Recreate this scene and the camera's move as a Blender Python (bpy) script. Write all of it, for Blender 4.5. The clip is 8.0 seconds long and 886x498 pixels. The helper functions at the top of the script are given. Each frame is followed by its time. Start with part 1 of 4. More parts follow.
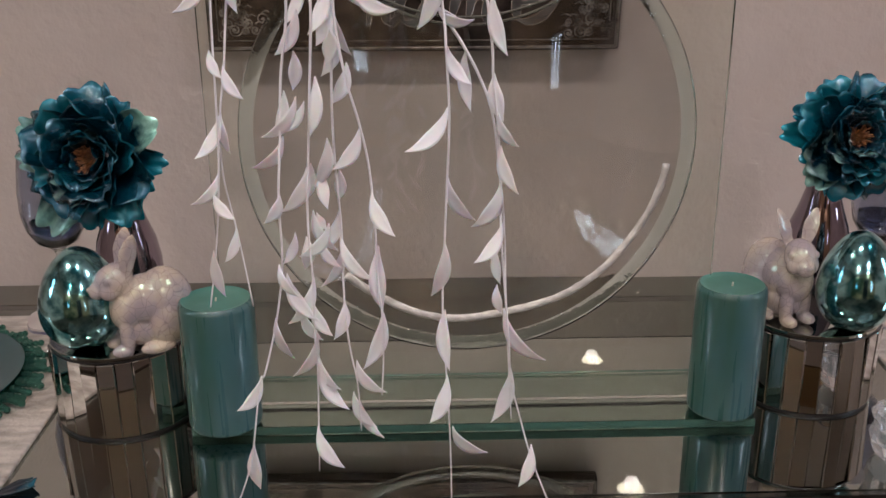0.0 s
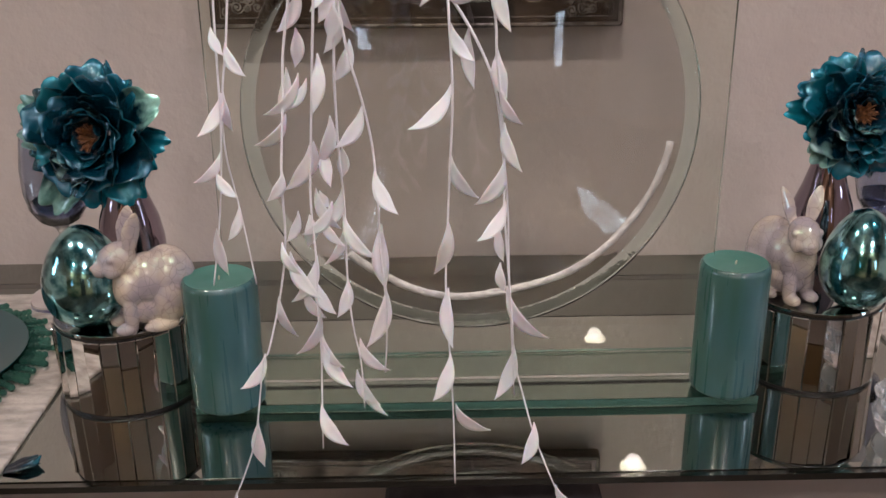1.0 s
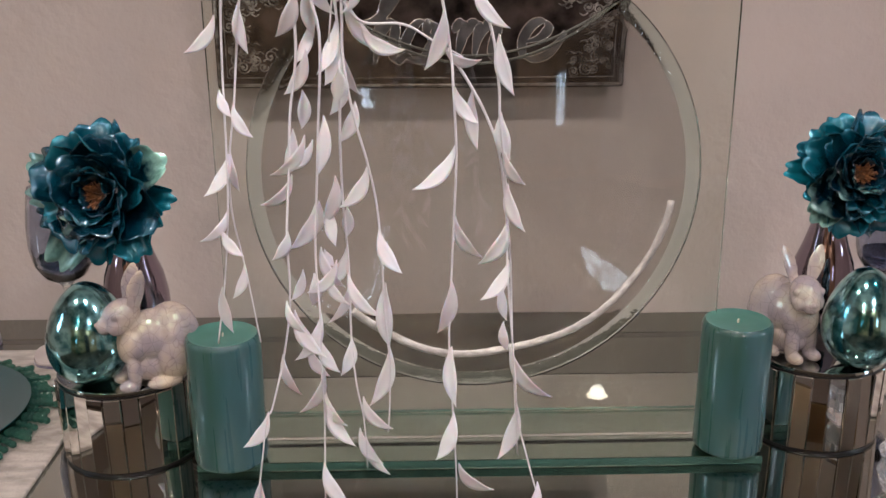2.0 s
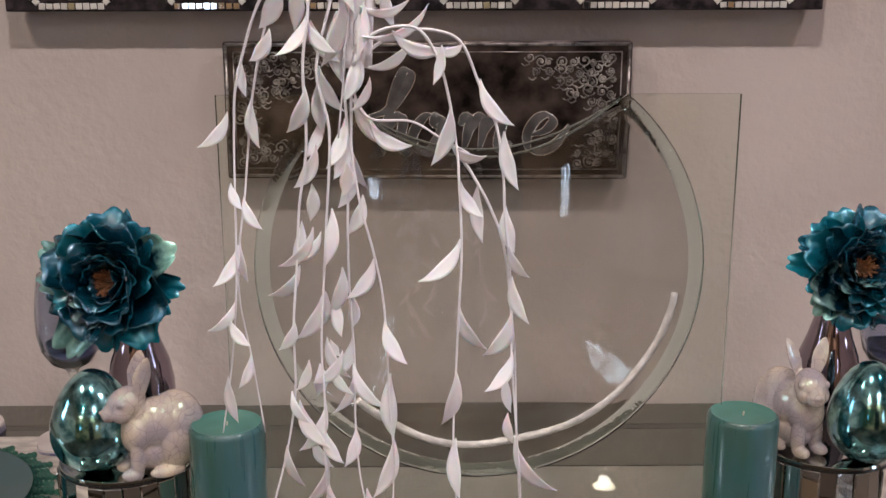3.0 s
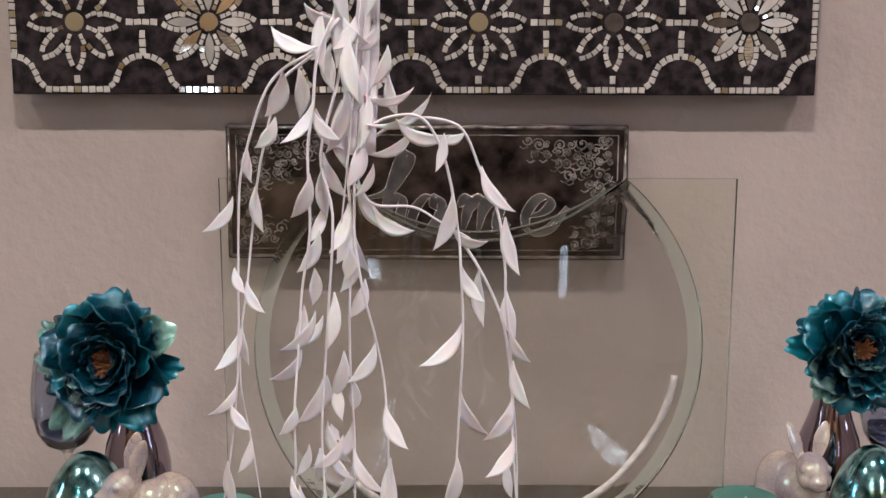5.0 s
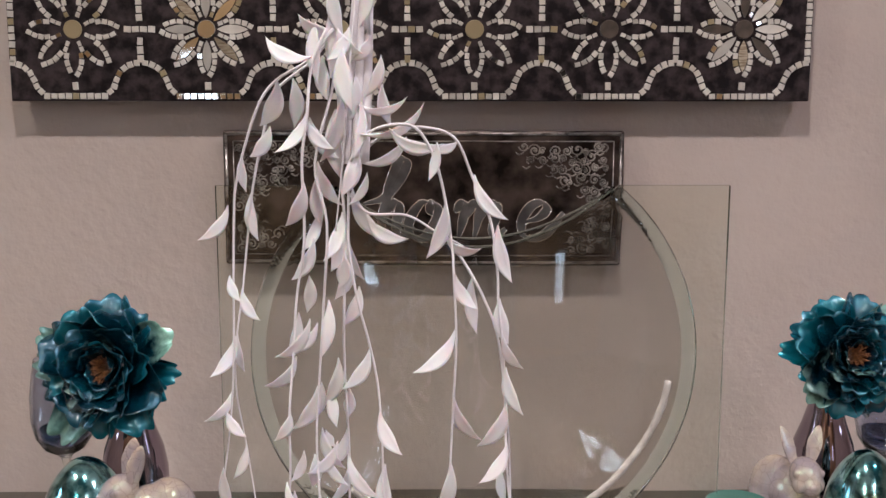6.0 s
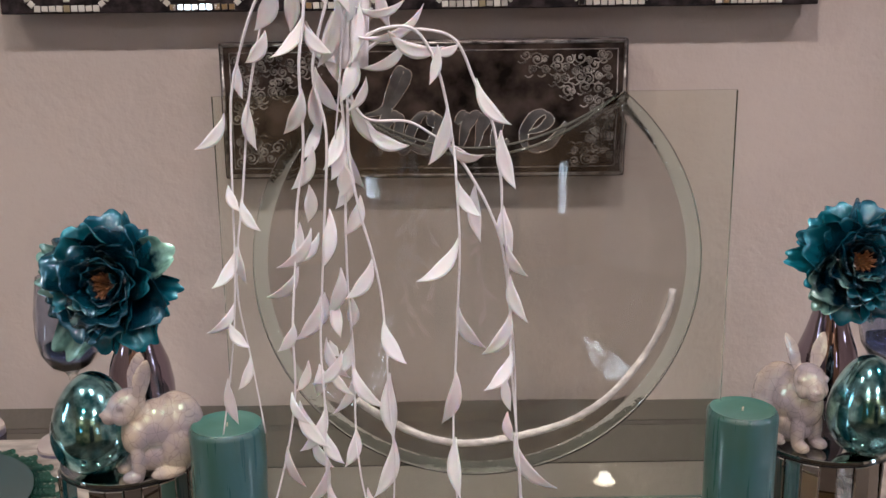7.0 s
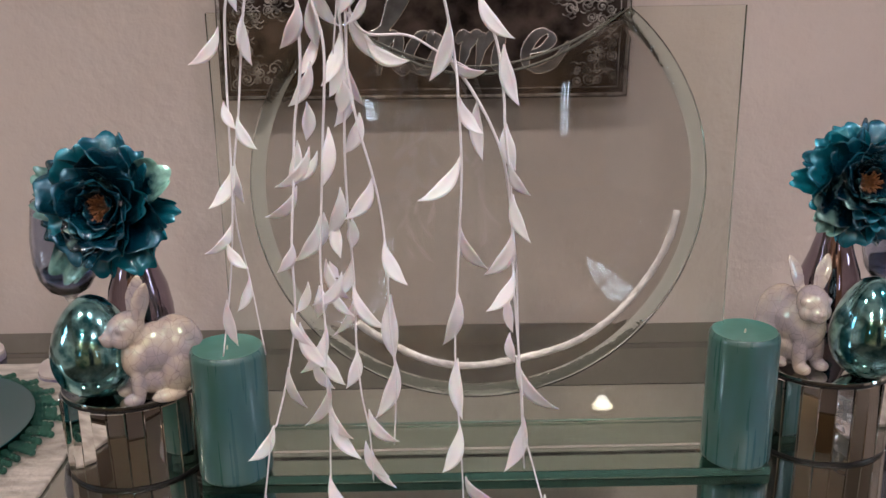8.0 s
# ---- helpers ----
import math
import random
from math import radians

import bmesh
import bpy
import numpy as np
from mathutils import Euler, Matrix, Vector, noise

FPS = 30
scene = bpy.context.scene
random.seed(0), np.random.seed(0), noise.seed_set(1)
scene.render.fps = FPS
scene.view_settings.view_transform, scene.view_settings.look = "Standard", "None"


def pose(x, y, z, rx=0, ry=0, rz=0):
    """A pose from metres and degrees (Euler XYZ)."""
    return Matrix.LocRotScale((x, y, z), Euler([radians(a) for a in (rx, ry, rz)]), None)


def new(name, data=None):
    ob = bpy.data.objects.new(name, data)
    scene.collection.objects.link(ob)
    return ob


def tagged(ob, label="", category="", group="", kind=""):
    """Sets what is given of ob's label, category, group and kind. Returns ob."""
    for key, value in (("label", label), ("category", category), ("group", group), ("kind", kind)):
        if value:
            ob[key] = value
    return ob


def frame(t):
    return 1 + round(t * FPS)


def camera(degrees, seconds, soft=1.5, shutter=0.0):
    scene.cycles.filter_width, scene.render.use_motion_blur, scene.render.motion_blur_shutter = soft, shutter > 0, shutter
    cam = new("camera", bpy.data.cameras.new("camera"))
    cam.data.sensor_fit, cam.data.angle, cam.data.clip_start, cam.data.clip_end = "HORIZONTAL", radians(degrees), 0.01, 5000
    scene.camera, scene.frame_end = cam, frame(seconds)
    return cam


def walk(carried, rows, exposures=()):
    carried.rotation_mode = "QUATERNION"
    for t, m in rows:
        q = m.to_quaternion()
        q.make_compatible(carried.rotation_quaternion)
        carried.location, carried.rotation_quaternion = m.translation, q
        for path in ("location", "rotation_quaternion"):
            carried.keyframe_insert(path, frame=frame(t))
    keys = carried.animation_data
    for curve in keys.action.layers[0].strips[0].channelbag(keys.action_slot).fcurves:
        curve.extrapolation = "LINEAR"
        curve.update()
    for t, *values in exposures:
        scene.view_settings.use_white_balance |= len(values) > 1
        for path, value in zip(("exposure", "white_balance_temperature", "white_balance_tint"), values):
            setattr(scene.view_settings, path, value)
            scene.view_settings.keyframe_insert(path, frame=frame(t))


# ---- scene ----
cam = camera(48.26, 8.0)
# seconds, eye, pitch, roll, yaw
ROWS = [
    (0.0, 0.0019, 0.0080, 1.2844, -20.001, 0.500, -0.000),
    (0.5, 0.0023, 0.0113, 1.2826, -20.416, 0.596, -0.020),
    (1.0, 0.0014, 0.0090, 1.2834, -21.228, 0.579, 0.130),
    (1.2, 0.0013, 0.0089, 1.2850, -21.645, 0.659, 0.215),
    (2.3, -0.0001, 0.0010, 1.2903, -16.330, 0.300, 0.380),
    (2.5, -0.0002, -0.0013, 1.2922, -15.449, 0.168, 0.480),
    (3.0, 0.0006, -0.0040, 1.2952, -13.077, 0.139, 0.716),
    (3.5, -0.0002, -0.0068, 1.2966, -11.949, 0.261, 0.420),
    (4.0, -0.0019, -0.0054, 1.2974, -11.168, -0.031, 0.357),
    (4.5, -0.0031, -0.0027, 1.2999, -10.091, -0.228, 0.390),
    (5.0, -0.0035, -0.0084, 1.3024, -8.685, -0.117, 0.522),
    (5.2, -0.0026, -0.0114, 1.3062, -8.176, -0.139, 0.645),
    (6.3, 0.0020, -0.0148, 1.3071, -9.080, 0.062, 0.398),
    (6.5, 0.0018, -0.0134, 1.3021, -10.439, 0.179, 0.332),
    (7.0, 0.0009, -0.0043, 1.2969, -13.234, 0.720, 0.489),
    (7.5, 0.0010, 0.0009, 1.2904, -15.406, 0.758, 0.267),
    (8.0, -0.0013, 0.0077, 1.2876, -17.418, 0.805, 0.389),
]
walk(cam, [(t, pose(x, y, z, 90 + p, r, w)) for t, x, y, z, p, r, w in ROWS],
     exposures=[(0.0, -0.33), (0.6, -0.27), (1.2, -0.13), (2.2, -0.05), (8.0, -0.05)])

# ---- light ----
world = bpy.data.worlds.new("world")
scene.world = world
world.use_nodes = True
wn = world.node_tree.nodes
sky = wn.new("ShaderNodeTexSky")
sky.sky_type, sky.sun_disc, sky.sun_elevation, sky.sun_rotation = "NISHITA", False, radians(35), radians(120)
wn["Background"].inputs["Strength"].default_value = 0.12
world.node_tree.links.new(sky.outputs[0], wn["Background"].inputs["Color"])

CEIL = 2.70
WARM, ROSE, AMBER = (1.0, 0.91, 0.91), (1.0, 0.87, 0.95), (1.0, 0.93, 0.85)
# the last one is an unseen extra that brightens the brown wall for the pedestals
DOWNLIGHTS = [(-1.15, 0.12, 31, AMBER), (-0.05, 0.12, 50, WARM), (1.15, 0.12, 36, ROSE), (-0.9, -1.80, 60, AMBER), (0.92, -1.76, 60, ROSE), (0.98, -3.02, 42, WARM), (-1.38, -3.02, 42, WARM)]

# ---- materials ----


def material(name, color=(0.5, 0.5, 0.5), rough=0.5, metal=0.0, **more):
    m = bpy.data.materials.new(name)
    m.use_nodes = True
    b = m.node_tree.nodes["Principled BSDF"]
    b.inputs["Base Color"].default_value = (*color, 1)
    b.inputs["Roughness"].default_value = rough
    b.inputs["Metallic"].default_value = metal
    for key, value in more.items():
        b.inputs[key.replace("_", " ")].default_value = value
    return m


def node(m, kind, **values):
    n = m.node_tree.nodes.new(kind)
    for key, value in values.items():
        n.inputs[key].default_value = value
    return n


def mottle(m, a, b, scale=20.0, detail=6.0, low=0.35, high=0.65, stretch=(1, 1, 1), random_amount=0.0):
    """Base colour between a and b by two scales of noise."""
    t = m.node_tree
    co = t.nodes.new("ShaderNodeTexCoord")
    mp = node(m, "ShaderNodeMapping", Scale=stretch)
    t.links.new(co.outputs["Object"], mp.inputs["Vector"])
    n1 = node(m, "ShaderNodeTexNoise", Scale=scale, Detail=detail)
    t.links.new(mp.outputs[0], n1.inputs["Vector"])
    ramp = t.nodes.new("ShaderNodeValToRGB")
    ramp.color_ramp.elements[0].position, ramp.color_ramp.elements[1].position = low, high
    ramp.color_ramp.elements[0].color, ramp.color_ramp.elements[1].color = (*a, 1), (*b, 1)
    t.links.new(n1.outputs[0], ramp.inputs[0])
    out = ramp.outputs[0]
    if random_amount:
        info = t.nodes.new("ShaderNodeObjectInfo")
        hsv = t.nodes.new("ShaderNodeHueSaturation")
        mr = node(m, "ShaderNodeMapRange")
        mr.inputs[3].default_value, mr.inputs[4].default_value = 1 - random_amount, 1 + random_amount
        t.links.new(info.outputs["Random"], mr.inputs[0])
        t.links.new(mr.outputs[0], hsv.inputs["Value"])
        t.links.new(out, hsv.inputs["Color"])
        out = hsv.outputs[0]
    t.links.new(out, t.nodes["Principled BSDF"].inputs["Base Color"])
    return m


def bumped(m, scale=200.0, strength=0.2, distance=0.001, detail=3.0):
    t = m.node_tree
    co = t.nodes.new("ShaderNodeTexCoord")
    n1 = node(m, "ShaderNodeTexNoise", Scale=scale, Detail=detail)
    t.links.new(co.outputs["Object"], n1.inputs["Vector"])
    b = node(m, "ShaderNodeBump", Strength=strength, Distance=distance)
    t.links.new(n1.outputs[0], b.inputs["Height"])
    t.links.new(b.outputs[0], t.nodes["Principled BSDF"].inputs["Normal"])
    return m


M_WALL = bumped(mottle(material("wall_paint", rough=0.75), (0.440, 0.374, 0.338), (0.510, 0.432, 0.390), 4.0), 75, 0.65, 0.003)
M_WALL_BACK = bumped(mottle(material("brown_wall_paint", rough=0.7), (0.36, 0.235, 0.125), (0.46, 0.31, 0.17), 3.0), 90, 0.35, 0.002)
M_CEIL = bumped(material("ceiling_paint", (0.75, 0.72, 0.68), 0.85), 120, 0.3)
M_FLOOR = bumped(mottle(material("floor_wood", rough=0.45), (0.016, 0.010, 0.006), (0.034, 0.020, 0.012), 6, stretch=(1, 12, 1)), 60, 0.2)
M_MIRROR = material("mirror", (0.52, 0.54, 0.505), 0.015, 1.0)
M_MIRROR_BACK = material("smoked_mirror", (0.265, 0.275, 0.25), 0.06, 1.0)
M_SEAM = material("smoked_mirror_seam", (0.20, 0.205, 0.19), 0.08, 1.0)
M_STRIP = mottle(material("mirror_strip", rough=0.02, metal=1.0), (0.80, 0.77, 0.73), (0.88, 0.86, 0.83), 8, random_amount=0.10)
M_DARK = bumped(material("dark_lacquer", (0.012, 0.011, 0.011), 0.3), 80, 0.1)
M_CHROME = material("chrome_edge", (0.75, 0.75, 0.75), 0.12, 1.0)
M_GLASS = material("clear_glass", (0.935, 0.965, 0.915), 0.0, IOR=1.5, Transmission_Weight=1.0)
M_VASE = material("vase_glass", (0.82, 0.82, 0.80), 0.0, IOR=1.5, Transmission_Weight=1.0)
M_SLAB = material("slab_glass", (0.86, 0.95, 0.90), 0.0, IOR=1.5, Transmission_Weight=1.0)
M_RIM = bumped(material("rim_glass", (0.80, 0.91, 0.86), 0.0, IOR=1.5, Transmission_Weight=1.0), 70, 0.45, 0.002)
M_EDGE = material("green_glass_edge", (0.20, 0.44, 0.36), 0.05, IOR=1.5, Transmission_Weight=0.8)
M_PANE_EDGE = material("dark_glass_edge", (0.05, 0.16, 0.12), 0.1, IOR=1.5, Transmission_Weight=0.4)
M_CANDLE = bumped(mottle(material("teal_wax", rough=0.30, Coat_Weight=0.5, Coat_Roughness=0.12, Subsurface_Weight=0.15, Subsurface_Scale=0.01), (0.030, 0.092, 0.076), (0.046, 0.118, 0.132), 22, 6, 0.42, 0.60, (1, 1, 0.22)), 120, 0.12)

t = M_CANDLE.node_tree
co = t.nodes.new("ShaderNodeTexCoord")
mp = node(M_CANDLE, "ShaderNodeMapping", Scale=(1, 1, 0.04))
t.links.new(co.outputs["Object"], mp.inputs["Vector"])
nz = node(M_CANDLE, "ShaderNodeTexNoise", Scale=170.0, Detail=3.0)
t.links.new(mp.outputs[0], nz.inputs["Vector"])
mr = node(M_CANDLE, "ShaderNodeMapRange")
mr.inputs[1].default_value, mr.inputs[2].default_value, mr.inputs[3].default_value, mr.inputs[4].default_value = 0.35, 0.65, 0.22, 0.44
t.links.new(nz.outputs[0], mr.inputs[0])
t.links.new(mr.outputs[0], t.nodes["Principled BSDF"].inputs["Roughness"])
streak = node(M_CANDLE, "ShaderNodeBump", Strength=0.12, Distance=0.001)
t.links.new(nz.outputs[0], streak.inputs["Height"])
t.links.new(streak.outputs[0], t.nodes["Principled BSDF"].inputs["Coat Normal"])
M_CANDLE_TOP = mottle(material("teal_wax_top", rough=0.45, Subsurface_Weight=0.15, Subsurface_Scale=0.01), (0.055, 0.165, 0.135), (0.075, 0.20, 0.165), 30)
M_WICK = bumped(material("wick", (0.55, 0.50, 0.40), 0.9), 900, 0.5)
M_PETAL = material("teal_petal", rough=0.26, metal=0.45, Coat_Weight=1.0, Coat_Roughness=0.13)


def petal_tones(m, deep, tip, start=0.018, blotch=0.9):
    """Colour that runs from deep at the petal's base to a paler tip with reflected light painted in, with blotches and
    a shade of its own for each petal.
    """
    t = m.node_tree
    co = t.nodes.new("ShaderNodeTexCoord")
    xyz = t.nodes.new("ShaderNodeSeparateXYZ")
    t.links.new(co.outputs["Object"], xyz.inputs[0])
    nz = node(m, "ShaderNodeTexNoise", Scale=45.0, Detail=5.0)
    t.links.new(co.outputs["Object"], nz.inputs["Vector"])
    mr = node(m, "ShaderNodeMapRange")
    mr.inputs[1].default_value, mr.inputs[2].default_value = start, 0.085
    t.links.new(xyz.outputs[1], mr.inputs[0])
    add = t.nodes.new("ShaderNodeMath")
    add.operation = "MULTIPLY_ADD"
    add.inputs[1].default_value, add.inputs[2].default_value = blotch, -0.5 * blotch
    t.links.new(nz.outputs[0], add.inputs[0])
    total = t.nodes.new("ShaderNodeMath")
    total.operation, total.use_clamp = "ADD", True
    t.links.new(mr.outputs[0], total.inputs[0])
    t.links.new(add.outputs[0], total.inputs[1])
    ramp = t.nodes.new("ShaderNodeValToRGB")
    ramp.color_ramp.elements[0].color, ramp.color_ramp.elements[1].color = (*deep, 1), (*tip, 1)
    t.links.new(total.outputs[0], ramp.inputs[0])
    info = t.nodes.new("ShaderNodeObjectInfo")
    vr = node(m, "ShaderNodeMapRange")
    vr.inputs[3].default_value, vr.inputs[4].default_value = 0.55, 1.35
    t.links.new(info.outputs["Random"], vr.inputs[0])
    hsv = t.nodes.new("ShaderNodeHueSaturation")
    t.links.new(vr.outputs[0], hsv.inputs["Value"])
    hue = node(m, "ShaderNodeMapRange")
    hue.inputs[3].default_value, hue.inputs[4].default_value = 0.518, 0.492
    t.links.new(info.outputs["Random"], hue.inputs[0])
    t.links.new(hue.outputs[0], hsv.inputs["Hue"])
    t.links.new(ramp.outputs[0], hsv.inputs["Color"])
    t.links.new(hsv.outputs[0], t.nodes["Principled BSDF"].inputs["Base Color"])


petal_tones(M_PETAL, (0.0, 0.010, 0.026), (0.005, 0.19, 0.265))
bumped(M_PETAL, 110, 0.35, 0.003, 4)
# teal petals that catch the light: their pale highlights are painted into the tips
M_PETAL_SHEEN = material("pale_sheen_petal", rough=0.22, metal=0.35, Coat_Weight=0.8, Coat_Roughness=0.1)
petal_tones(M_PETAL_SHEEN, (0.0, 0.03, 0.05), (0.36, 0.68, 0.59), 0.050, 2.4)
bumped(M_PETAL_SHEEN, 110, 0.4, 0.003, 4)
M_STAMEN = mottle(material("stamen", rough=0.5), (0.07, 0.022, 0.008), (0.34, 0.14, 0.045), 400)
M_EGG = mottle(material("teal_mercury_glass", rough=0.13, metal=1.0, Coat_Weight=1.0, Coat_Roughness=0.02), (0.02, 0.18, 0.21), (0.40, 0.80, 0.82), 75, 12, 0.38, 0.58)
M_RABBIT = material("crackle_ceramic", (0.62, 0.53, 0.50), 0.2, Coat_Weight=0.6, Coat_Roughness=0.06, Thin_Film_Thickness=420.0, Thin_Film_IOR=1.62)
M_BOTTLE = material("plum_chrome", (0.31, 0.26, 0.31), 0.04, 1.0)
M_GOBLET = material("smoky_blue_glass", (0.64, 0.68, 0.78), 0.0, IOR=1.55, Transmission_Weight=1.0)
M_GOBLET_BASE = material("smoky_blue_tint", (0.24, 0.30, 0.50), 0.0, IOR=1.6, Transmission_Weight=1.0)
M_LEAF = bumped(mottle(material("white_foam_leaf", rough=0.5, Subsurface_Weight=0.25, Subsurface_Scale=0.004), (0.85, 0.82, 0.85), (0.91, 0.885, 0.91), 60, random_amount=0.05), 500, 0.1)
M_STEM = material("white_stem", (0.82, 0.79, 0.82), 0.6)
M_STONE = bumped(mottle(material("dark_mosaic_stone", rough=0.5, Specular_IOR_Level=0.15), (0.006, 0.004, 0.005), (0.050, 0.037, 0.039), 62, 10, 0.40, 0.68), 160, 0.4, 0.001)
M_TILE = mottle(material("cream_tile", rough=0.2), (0.42, 0.39, 0.35), (0.56, 0.53, 0.48), 30, random_amount=0.3)
M_TILE_TAN = mottle(material("tan_tile", rough=0.25), (0.20, 0.15, 0.10), (0.42, 0.36, 0.27), 60, stretch=(1, 1, 8), random_amount=0.3)
M_TILE_UMBER = mottle(material("umber_tile", rough=0.3), (0.045, 0.035, 0.028), (0.09, 0.07, 0.055), 60)
M_TILE_MIRROR = material("mirror_tile", (0.7, 0.7, 0.68), 0.03, 1.0)
M_TILE_GOLD = material("gold_tile", (0.34, 0.28, 0.17), 0.35, 0.4)
M_SIGN = bumped(mottle(material("dark_bronze_plaque", rough=0.36, metal=0.9), (0.016, 0.012, 0.011), (0.135, 0.104, 0.092), 26, 9, 0.36, 0.68), 140, 0.10, 0.001)
M_RELIEF = bumped(mottle(material("worn_silver_relief", rough=0.3, metal=0.85), (0.08, 0.070, 0.063), (0.46, 0.42, 0.385), 70), 200, 0.2)
M_LETTER = mottle(material("pewter_letter", rough=0.3, metal=0.8), (0.11, 0.108, 0.11), (0.24, 0.235, 0.235), 30)
M_LETTER_EDGE = material("polished_pewter", (0.80, 0.76, 0.70), 0.2, 1.0)
M_MAT = bumped(mottle(material("cream_placemat", rough=0.7), (0.34, 0.295, 0.26), (0.58, 0.52, 0.47), 28, 8, stretch=(1, 3, 1)), 110, 0.9, 0.003)
M_PLATE = mottle(material("teal_plate", rough=0.18, Coat_Weight=0.5), (0.008, 0.055, 0.064), (0.013, 0.076, 0.086), 6)
M_CHARGER = material("green_bead_glass", (0.10, 0.34, 0.27), 0.03, IOR=1.5, Transmission_Weight=0.85)
M_AGATE = mottle(material("pale_agate", rough=0.2), (0.50, 0.42, 0.40), (0.62, 0.55, 0.52), 18)
M_AGATE_EDGE = mottle(material("violet_agate_edge", rough=0.3, metal=0.3), (0.16, 0.14, 0.24), (0.40, 0.36, 0.38), 50)
M_CRYSTAL = material("cut_crystal", (0.93, 0.95, 0.98), 0.0, IOR=1.5, Transmission_Weight=0.93)
M_ROPE = bumped(mottle(material("white_rope", rough=0.8), (0.42, 0.39, 0.36), (0.58, 0.55, 0.51), 90), 300, 0.6, 0.001)
M_SEAT = bumped(mottle(material("mauve_grey_velvet", rough=0.8), (0.11, 0.10, 0.11), (0.16, 0.145, 0.155), 30), 400, 0.3)
M_LAMP = material("lamp_lens", (1, 1, 1), 0.5, Emission_Color=(1.0, 0.86, 0.70, 1), Emission_Strength=60.0)
M_WHITE = material("white_trim", (0.8, 0.79, 0.77), 0.4)
M_DAY = material("window_daylight", (0.8, 0.8, 0.8), 0.5, Emission_Color=(0.62, 0.78, 1.0, 1), Emission_Strength=12.0)

# crackle lines in the rabbits' glaze
t = M_RABBIT.node_tree
co = t.nodes.new("ShaderNodeTexCoord")
vor = node(M_RABBIT, "ShaderNodeTexVoronoi", Scale=95.0)
vor.feature = "DISTANCE_TO_EDGE"
t.links.new(co.outputs["Object"], vor.inputs["Vector"])
ramp = t.nodes.new("ShaderNodeValToRGB")
ramp.color_ramp.elements[0].position, ramp.color_ramp.elements[1].position = 0.0, 0.036
ramp.color_ramp.elements[0].color, ramp.color_ramp.elements[1].color = (0.33, 0.27, 0.265, 1), (0.48, 0.415, 0.375, 1)
t.links.new(vor.outputs["Distance"], ramp.inputs[0])
cloud = node(M_RABBIT, "ShaderNodeTexNoise", Scale=26.0, Detail=6.0)
t.links.new(co.outputs["Object"], cloud.inputs["Vector"])
tone = t.nodes.new("ShaderNodeValToRGB")
tone.color_ramp.elements[0].position, tone.color_ramp.elements[1].position = 0.38, 0.62
tone.color_ramp.elements[0].color, tone.color_ramp.elements[1].color = (0.76, 0.74, 0.88, 1), (1.2, 1.12, 0.98, 1)
t.links.new(cloud.outputs[0], tone.inputs[0])
tint = t.nodes.new("ShaderNodeMix")
tint.data_type, tint.blend_type = "RGBA", "MULTIPLY"
tint.inputs[0].default_value = 1.0
t.links.new(ramp.outputs[0], tint.inputs[6])
t.links.new(tone.outputs[0], tint.inputs[7])
t.links.new(tint.outputs[2], t.nodes["Principled BSDF"].inputs["Base Color"])

# ---- building helpers ----


def smooth(bm, angle=40.0):
    for f in bm.faces:
        f.smooth = True
    for e in bm.edges:
        if len(e.link_faces) == 2 and e.calc_face_angle(0.0) > radians(angle):
            e.smooth = False


def mesh_of(name, bm, *mats):
    bmesh.ops.recalc_face_normals(bm, faces=bm.faces)
    me = bpy.data.meshes.new(name)
    bm.to_mesh(me)
    bm.free()
    for m in mats:
        me.materials.append(m)
    return me


def part(name, bm, mat, parent=None, label="", at=None):
    """One mesh object out of a bmesh, under a thing or a part."""
    mats = mat if isinstance(mat, (list, tuple)) else (mat,)
    ob = new(name, mesh_of(name, bm, *mats))
    ob.parent = parent
    if at is not None:
        ob.matrix_basis = at
    return tagged(ob, label)


def thing(name, at, label, category, group="", kind=""):
    ob = new(name)
    ob.empty_display_size = 0.02
    ob.matrix_basis = at
    return tagged(ob, label, category, group, kind)


def box(x0, x1, y0, y1, z0, z1, bevel=0.0, segments=2, bm=None):
    b = bmesh.new()
    bmesh.ops.create_cube(b, size=1.0, matrix=Matrix.Translation(((x0 + x1) / 2, (y0 + y1) / 2, (z0 + z1) / 2)) @ Matrix.Diagonal((x1 - x0, y1 - y0, z1 - z0, 1)))
    if bevel:
        bmesh.ops.bevel(b, geom=b.edges[:], offset=bevel, segments=segments, affect="EDGES", profile=0.5)
    return b


def lathe(profile, n=48, angle=35.0):
    """A turned solid from (radius, height) pairs."""
    bm = bmesh.new()
    rings = []
    for r, z in profile:
        if r < 1e-6:
            rings.append([bm.verts.new((0, 0, z))])
        else:
            rings.append([bm.verts.new((r * math.cos(2 * math.pi * k / n), r * math.sin(2 * math.pi * k / n), z)) for k in range(n)])
    for a, b in zip(rings, rings[1:]):
        for k in range(n):
            j = (k + 1) % n
            if len(a) == 1 and len(b) == 1:
                continue
            if len(a) == 1:
                bm.faces.new((a[0], b[k], b[j]))
            elif len(b) == 1:
                bm.faces.new((a[k], a[j], b[0]))
            else:
                bm.faces.new((a[k], a[j], b[j], b[k]))
    bmesh.ops.recalc_face_normals(bm, faces=bm.faces)
    smooth(bm, angle)
    return bm


